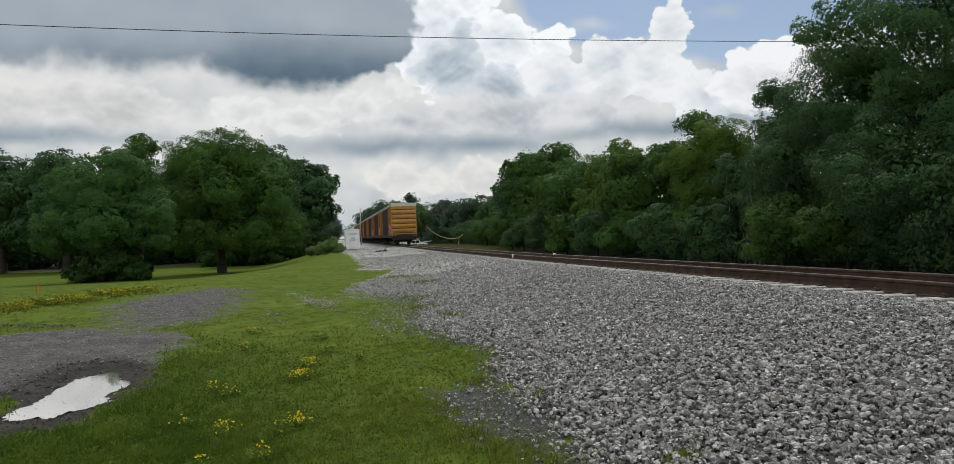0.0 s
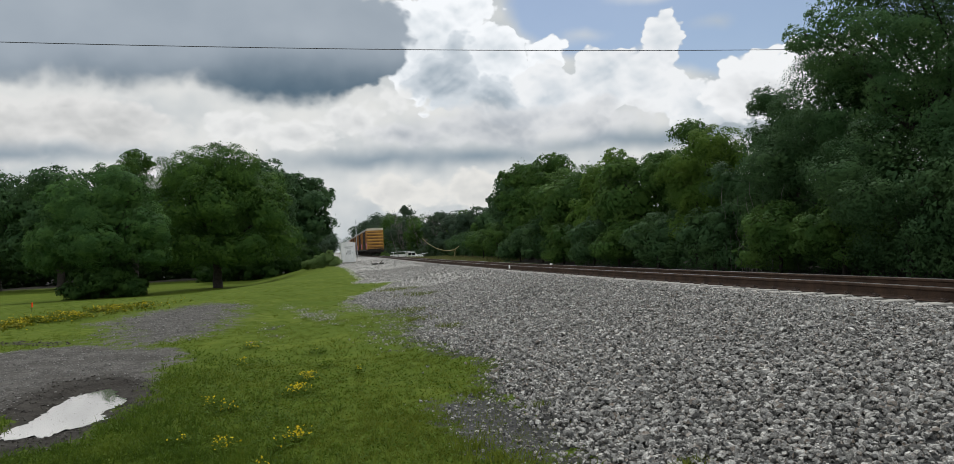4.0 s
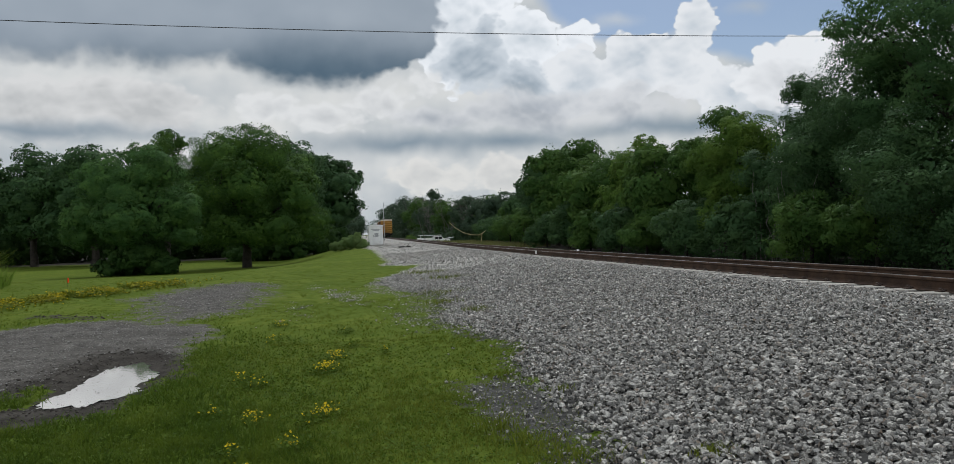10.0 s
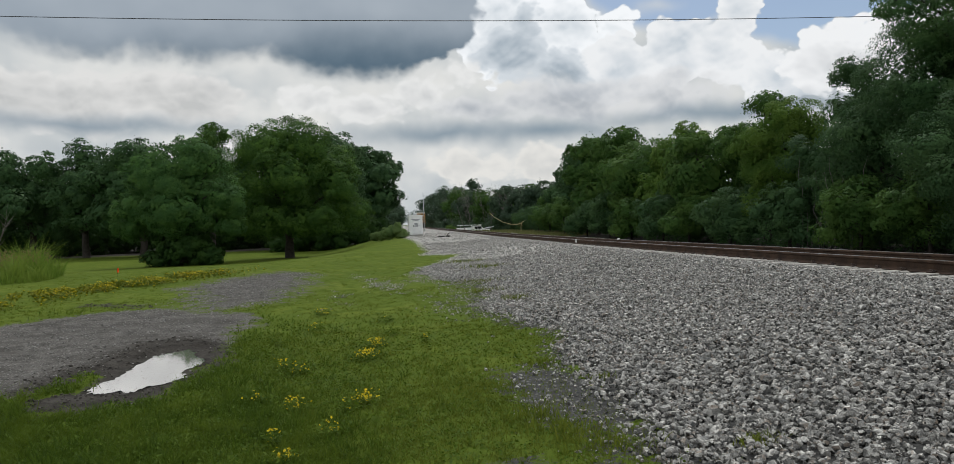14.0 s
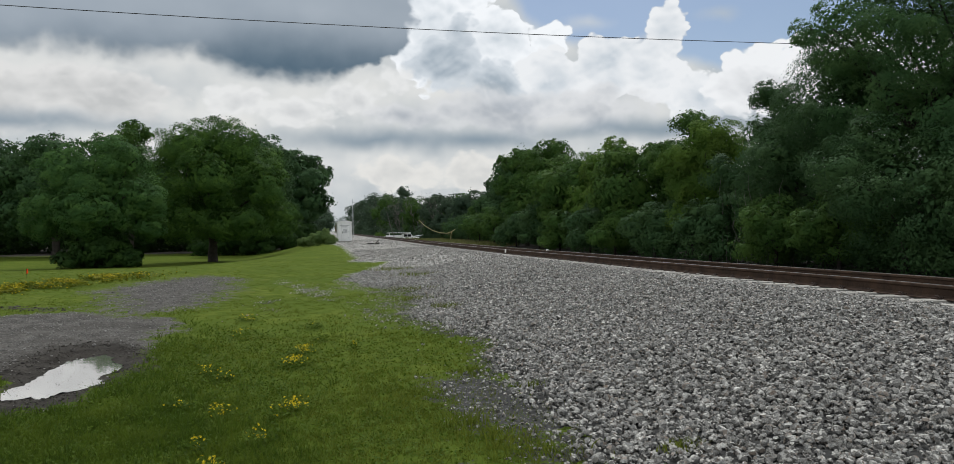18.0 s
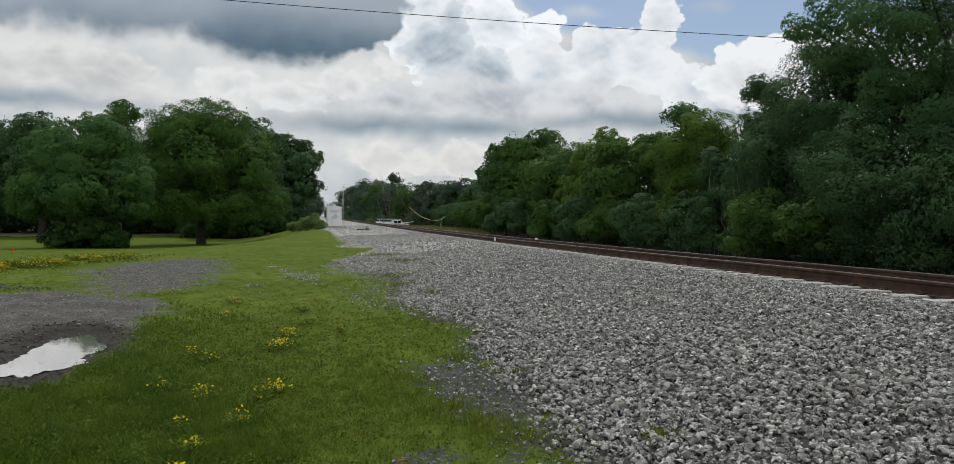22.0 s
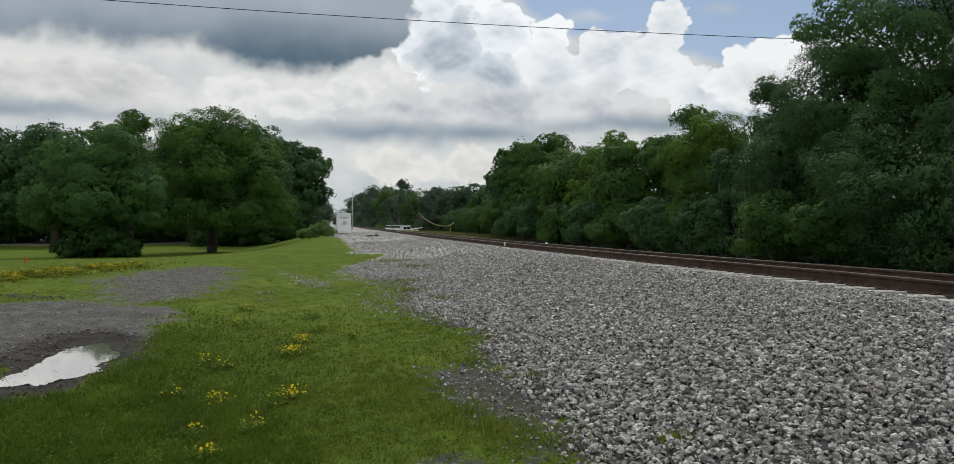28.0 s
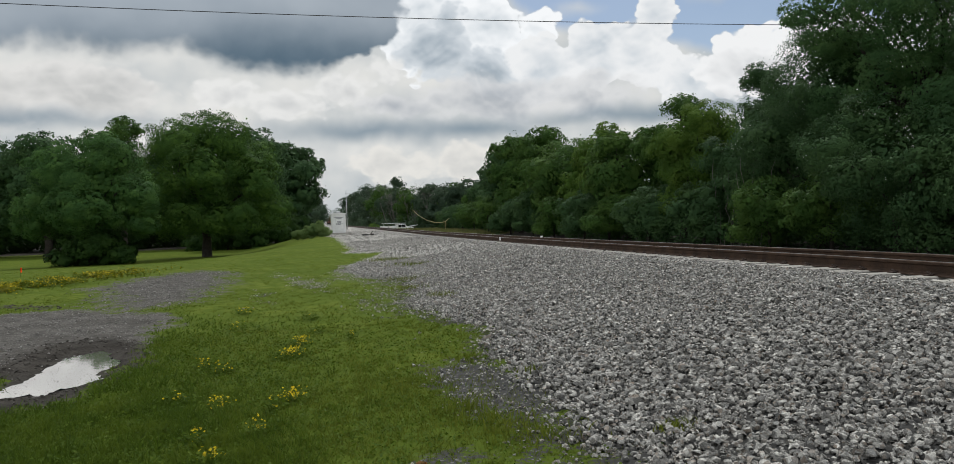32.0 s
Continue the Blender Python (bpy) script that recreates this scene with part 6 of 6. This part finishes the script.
def dry_leaf(x, y, turn):
    """A curled brown leaf on the cinder."""
    bm = bmesh.new()
    rows = []
    for k in range(7):
        u = k / 6
        w = 0.030 * math.sin(math.pi * (0.08 + 0.9 * u)) * (1.25 if k % 2 else 0.8)
        rows.append([bm.verts.new((0.13 * (u - 0.5), q * w, 0.012 + 0.020 * q * q + 0.012 * math.sin(4 * u))) for q in (-1, 0, 1)])
    for a, b in zip(rows, rows[1:]):
        for q in (0, 1):
            bm.faces.new((a[q], b[q], b[q + 1], a[q + 1]))
    bmesh.ops.solidify(bm, geom=bm.faces[:], thickness=0.002)
    lf = thing("dry_leaf", pose(x, y, ground_z(x, y) + 0.008, 0, 0, turn), "curled orange-brown dry leaf on dark cinder", "leaf", "dry leaves on the ground")
    lf.scale = (0.62, 0.62, 0.62)
    part("blade", bm, DRYLEAF, lf)
    part("stalk", tube([(-0.06, 0, 0.012), (-0.085, 0.004, 0.010), (-0.11, 0.012, 0.006)], [0.0022, 0.0018, 0.0012], 5), DRYLEAF, lf)


dry_leaf(0.55, 4.34, 30)
dry_leaf(2.20, 5.75, 110)


def weed_tuft(x, y, r, h, seed):
    rng = np.random.default_rng(seed)
    n = int(60 * r / 0.1)
    p = rng.normal(size=(n, 2)) * r * 0.55 * np.array([1.5, 1.0])
    P = np.stack([p[:, 0], p[:, 1], np.zeros(n) - 0.005], -1)
    V, F = blades_np(P, rng.uniform(0.5, 1.2, n) * h, rng.uniform(0.006, 0.012, n), rng, 0.8)
    ob = part("weed_tuft", mesh_np("weed_tuft", V, F), GRASS)
    ob.matrix_world = pose(x, y, ground_z(x, y) + 0.01)
    tagged(ob, "small tuft of weeds growing among the stones", "weeds", "weed tufts in the stones", "stuff")


for i, (x, y, r, h) in enumerate(((1.48, 7.62, 0.14, 0.08), (1.88, 6.65, 0.09, 0.09), (1.15, 5.15, 0.2, 0.12), (1.35, 4.75, 0.22, 0.1), (1.05, 5.55, 0.1, 0.16), (2.3, 13.6, 0.3, 0.1), (1.9, 15.4, 0.35, 0.12), (2.1, 17.8, 0.4, 0.12), (2.3, 4.5, 0.12, 0.08), (2.9, 22.5, 0.5, 0.12), (2.6, 26.5, 0.7, 0.14))):
    weed_tuft(x, y, r, h, 300 + i)


# ---- loose stones of the bed ----
def broken_stone(rng, rings=((5, -0.8, 0.85), (5, 0.05, 1.0), (4, 0.85, 0.66))):
    """One broken stone: the hull of three uneven rings of corners, without its hidden underside."""
    bm = bmesh.new()
    for n, h, r in rings:
        a0 = rng.uniform(0, 6.283)
        for k in range(n):
            a, q = a0 + 6.283 * (k + rng.uniform(-0.32, 0.32)) / n, r * rng.uniform(0.78, 1.08)
            bm.verts.new((0.57 * q * math.cos(a), 0.43 * q * math.sin(a), 0.28 * (h + rng.uniform(-0.22, 0.22))))
    bmesh.ops.convex_hull(bm, input=bm.verts[:])
    bmesh.ops.delete(bm, geom=[v for v in bm.verts if not v.link_faces], context="VERTS")
    bm.normal_update()
    bmesh.ops.delete(bm, geom=[f for f in bm.faces if f.normal.z < -0.35], context="FACES_ONLY")
    bm.verts.index_update()
    V, F = np.array([tuple(v.co) for v in bm.verts]), np.array([[v.index for v in f.verts] for f in bm.faces])
    bm.free()
    return V, F


FEW_CORNERS = ((5, -0.4, 1.0), (4, 0.8, 0.72))


def edge_distance(x, y):
    """How far inside the stone bed a place lies, in metres."""
    return x - np.interp(y, EDGE_Y, EDGE_X)


def stones():
    pr = random.Random(17)
    fine_kinds = [broken_stone(pr) for _ in range(30)]
    far_kinds = [broken_stone(pr, FEW_CORNERS) for _ in range(20)]
    rng = np.random.default_rng(6)
    # zones: x0, x1, y0, y1, how many, size
    zones = [(1.2, 7.2, -4.0, 2.8, 9000, 0.056), (1.0, 7.2, 2.8, 6.5, 20500, 0.043), (0.6, 7.2, 6.5, 10.0, 20500, 0.043), (0.2, 7.1, 10.0, 16.0, 28000, 0.045), (-1.8, 7.1, 16, 27, 25000, 0.054), (0.0, 7.1, 27, 50, 8000, 0.06), (0.4, 7.0, 50, 96, 1500, 0.08), (7.2, 9.8, 3.0, 40, 4500, 0.07), (6.6, 7.34, 3.0, 24, 7500, 0.046), (6.6, 7.34, 24, 60, 4500, 0.065)]
    Vs, Fs, k = [], [], 0
    for x0, x1, y0, y1, n, s in zones:
        x, y = rng.uniform(x0, x1, n), rng.uniform(y0, y1, n)
        st, ci = masks(x, y)[2:]
        ok = rng.random(n) < np.maximum(st ** 2.3, np.maximum(0.11 * ci, 0.07 * np.exp(np.minimum(0, edge_distance(x, y)) / 0.16)))
        onrail = (np.abs(x - NEAR_X) < 0.09) | (np.abs(x - FAR_X) < 0.09)
        ok &= ~onrail
        x, y = x[ok], y[ok]
        n = len(x)
        size = s * np.exp(rng.normal(0, 0.27, n)) * np.where(edge_distance(x, y) < 0, 0.75, 1.0)
        z = terrain(x, y) + size * 0.14 + rng.uniform(-0.010, 0.036 if y0 < 16 else 0.022, n)
        level = RAIL_Z - sag(y) - 0.19
        z = np.where(x > 7.0, np.minimum(z, level - 0.02), z)
        if x0 == 6.6:
            z = np.maximum(z, level - 0.045 * sm(7.0, 6.6, x) + rng.uniform(-0.03, 0.012, n))
        kinds = fine_kinds if y1 <= 6.5 else far_kinds
        who = rng.integers(0, len(kinds), n)
        # a free turn for each stone
        q = rng.normal(size=(n, 4)) * np.array([1.0, 0.20, 0.20, 1.0])
        q /= np.linalg.norm(q, axis=1)[:, None]
        w_, a, b, c = q.T
        R = np.stack([1 - 2 * (b * b + c * c), 2 * (a * b - c * w_), 2 * (a * c + b * w_), 2 * (a * b + c * w_), 1 - 2 * (a * a + c * c), 2 * (b * c - a * w_), 2 * (a * c - b * w_), 2 * (b * c + a * w_), 1 - 2 * (a * a + b * b)], -1).reshape(n, 3, 3)
        for j, (KV, KF) in enumerate(kinds):
            m = who == j
            if not m.any():
                continue
            V = np.einsum("nij,vj->nvi", R[m], KV) * size[m][:, None, None] + np.stack([x, y, z], -1)[m][:, None, :]
            F = KF[None] + (np.arange(m.sum()) * len(KV))[:, None, None] + k
            Vs.append(V.reshape(-1, 3)), Fs.append(F.reshape(-1, 3))
            k += m.sum() * len(KV)
    me = mesh_np("loose_stones", np.concatenate(Vs), np.concatenate(Fs))
    me.shade_smooth()
    me.set_sharp_from_angle(angle=0.48)
    part("loose_stones", me, STONES, BALLAST, "grey crushed stones")["kind"] = "stuff"
    # the stones nearest to the filmer, each by itself
    meshes = []
    for KV, KF in fine_kinds:
        me = mesh_np("stone", KV, KF)
        me.materials.append(STONE)
        meshes.append(me)
    for i in range(300):
        x, y = pr.uniform(1.7, 4.6), 4.4 + 2.4 * pr.random()
        if masks(np.float64(x), np.float64(y))[2] < 0.5:
            continue
        ob = new("stone", pr.choice(meshes))
        s = 0.050 * math.exp(pr.gauss(0, 0.25))
        ob.matrix_world = pose(x, y, ground_z(x, y) + 0.045, pr.uniform(-25, 25), pr.uniform(-25, 25), pr.uniform(0, 360)) @ Matrix.Diagonal((s, s, s, 1))
        ob.parent = BALLAST


def stones_material():
    """Crushed stone: each stone has its own grey, some warm, some bluish."""
    m = STONE.copy()
    m.name = "crushed_stone_loose"
    t = m.node_tree
    b = t.nodes["Principled BSDF"]
    old = b.inputs["Base Color"].links[0].from_socket
    rnd = t.nodes.new("ShaderNodeNewGeometry").outputs["Random Per Island"]
    src = old.node.inputs["Color"].links[0].from_socket
    hsv = N(t, "ShaderNodeHueSaturation", ins={"Color": src, "Value": M(t, "ADD", 0.36, M(t, "MULTIPLY", rnd, 1.3))})
    pick = M(t, "FRACT", M(t, "MULTIPLY", rnd, 37.0))
    warm = mixc(t, M(t, "MULTIPLY", step(t, pick, 0.82, 0.97), 0.55), hsv.outputs[0], (0.26, 0.20, 0.15))
    cold = mixc(t, M(t, "MULTIPLY", step(t, pick, 0.22, 0.08), 0.35), warm, (0.165, 0.175, 0.18))
    t.links.new(cold, b.inputs["Base Color"])
    return m


STONES = stones_material()
stones()


def strew(name, zones, pick, material, label, category, seed):
    """Small stones strewn where pick(x, y) says how likely."""
    KV, KF = broken_stone(random.Random(seed), FEW_CORNERS)
    rng = np.random.default_rng(seed)
    Vs, Fs, k = [], [], 0
    for x0, x1, y0, y1, n, s in zones:
        x, y = rng.uniform(x0, x1, n), rng.uniform(y0, y1, n)
        ok = (rng.random(n) < pick(x, y)) & (puddle_r(x, y) > 1.12)
        x, y = x[ok], y[ok]
        n = len(x)
        a = rng.uniform(0, 6.28, n)
        c, sn = np.cos(a), np.sin(a)
        size = s * np.exp(rng.normal(0, 0.35, n))
        V = np.stack([c[:, None] * KV[:, 0] - sn[:, None] * KV[:, 1], sn[:, None] * KV[:, 0] + c[:, None] * KV[:, 1], np.repeat(KV[None, :, 2], n, 0)], -1) * size[:, None, None]
        V += np.stack([x, y, terrain(x, y) + 0.006 + size * 0.1], -1)[:, None, :]
        Vs.append(V.reshape(-1, 3)), Fs.append((KF[None] + (np.arange(n) * len(KV))[:, None, None] + k).reshape(-1, 3))
        k += n * len(KV)
    tagged(part(name, mesh_np(name, np.concatenate(Vs), np.concatenate(Fs)), material), label, category, kind="stuff")


def pebbles():
    strew("pebbles", ((-8, -2, 5.5, 10, 3000, 0.018), (-9, -2, 10, 16, 2600, 0.026), (-6, -2.2, 15, 27, 1800, 0.04)), lambda x, y: masks(x, y)[0] * (1 - 0.8 * masks(x, y)[1]),
          DRIVEGRAVEL, "fine grey gravel strewn over the drive", "gravel", 9)
    strew("mud_clods", ((-4.6, -1.9, 5.6, 11.4, 2600, 0.022), (-7, -5, 15.6, 17.6, 300, 0.04)), lambda x, y: masks(x, y)[1] ** 0.7, CLOD, "dark clods of wet soil round the puddle", "soil", 10)
    strew("strewn_gravel", ((0.7, 2.0, 4.0, 9, 900, 0.014), (-1.8, 1.9, 11, 26, 6000, 0.024), (0.0, 2.0, 4.0, 13, 450, 0.024)),
          lambda x, y: np.maximum(0.45 * masks(x, y)[3], np.where(y > 12, 1.5 * masks(x, y)[2], 0.18 * np.exp(np.minimum(0, edge_distance(x, y)) / 0.3))), PALEGRAVEL, "pale gravel strewn into the grass", "gravel", 11)


pebbles()


# ---- a bird that crosses the sky ----
def bird():
    b = thing("bird", pose(-300, 150, 30), "small dark bird in flapping flight", "bird")
    b.scale = (0.5, 0.5, 0.5)
    bm = bmesh.new()
    add_tube(bm, [(0, -0.13, 0), (0, -0.09, 0.0), (0, -0.02, -0.008), (0, 0.06, -0.002), (0, 0.10, 0.008), (0, 0.13, 0.014), (0, 0.155, 0.010)], [0.008, 0.022, 0.036, 0.034, 0.022, 0.019, 0.004], 8)
    part("body", bm, BIRDMAT, b, smooth=True)
    bm = bmesh.new()
    t = [bm.verts.new(v) for v in ((-0.012, -0.11, 0), (0.012, -0.11, 0), (0.035, -0.20, 0.002), (-0.035, -0.20, 0.002))]
    bm.faces.new(t)
    bmesh.ops.solidify(bm, geom=bm.faces[:], thickness=0.006)
    part("tail", bm, BIRDMAT, b)
    wings = []
    for s in (-1, 1):
        bm = bmesh.new()
        a = [bm.verts.new((s * x, y, 0)) for x, y in ((0.0, 0.06), (0.10, 0.085), (0.20, 0.04), (0.27, -0.05))]
        c = [bm.verts.new((s * x, y, 0)) for x, y in ((0.0, -0.05), (0.09, -0.055), (0.17, -0.06), (0.262, -0.07))]
        for k in range(3):
            bm.faces.new((a[k], a[k + 1], c[k + 1], c[k]))
        bmesh.ops.solidify(bm, geom=bm.faces[:], thickness=0.008)
        w = part("wing", bm, BIRDMAT, b)
        w.location = (s * 0.02, 0.02, 0.02)
        wings.append((w, s))
    return b, wings


BIRD, WINGS = bird()
FLIGHT = (
    (29, -22.58, 58.10, 9.09),
    (29.2, -17.98, 51.39, 8.68),
    (29.3, -15.94, 48.09, 8.51),
    (29.4, -13.83, 44.78, 8.47),
    (29.5, -11.47, 41.41, 8.42),
    (29.6, -9.11, 38.26, 8.44),
    (29.7, -6.92, 35.13, 8.13),
    (29.8, -4.86, 32.03, 7.70),
    (29.9, -2.82, 28.93, 7.30),
    (30, -0.89, 25.85, 7.02),
    (30.1, 0.82, 23.44, 6.94),
    (30.2, 2.39, 21.06, 6.80),
    (30.3, 3.87, 18.70, 6.64),
    (30.4, 5.13, 16.72, 6.46),
    (30.6, 7.07, 12.90, 6.23)
)


# ---- what moves ----
def motions():
    pts = [(0, -420.0, 170.0, 30.0), (28.0, -70.0, 75.0, 16.0)] + list(FLIGHT) + [(31.2, 26.0, -4.0, 16.0), (32, 45.0, -40.0, 22.0)]
    rows = []
    for k, (t, x, y, z) in enumerate(pts):
        j = min(k, len(pts) - 2)
        d = Vector(pts[j + 1][1:]) - Vector(pts[j][1:])
        yaw = math.degrees(math.atan2(-d.x, d.y))
        rows.append((t, pose(x, y, z, math.degrees(math.atan2(d.z, math.hypot(d.x, d.y))), 0, yaw)))
    walk(BIRD, rows)
    for w, s in WINGS:
        beat = [(0, 10)] + [(29.0 + 0.1 * k, (58, -18)[k % 2]) for k in range(17)] + [(32, 10)]
        walk(w, [(t, pose(s * 0.02, 0.02, 0.02, 0, -s * a, 0)) for t, a in beat])
    for i, car in enumerate(CARS):
        off = i * (CAR_L + CAR_GAP)
        rows = []
        for t in range(0, 33, 2):
            y = 89 + 12 * t + off
            rows.append((t, pose(TRACK_X, y, RAIL_Z - float(sag(y)) - 0.01)))
        walk(car, rows)


motions()
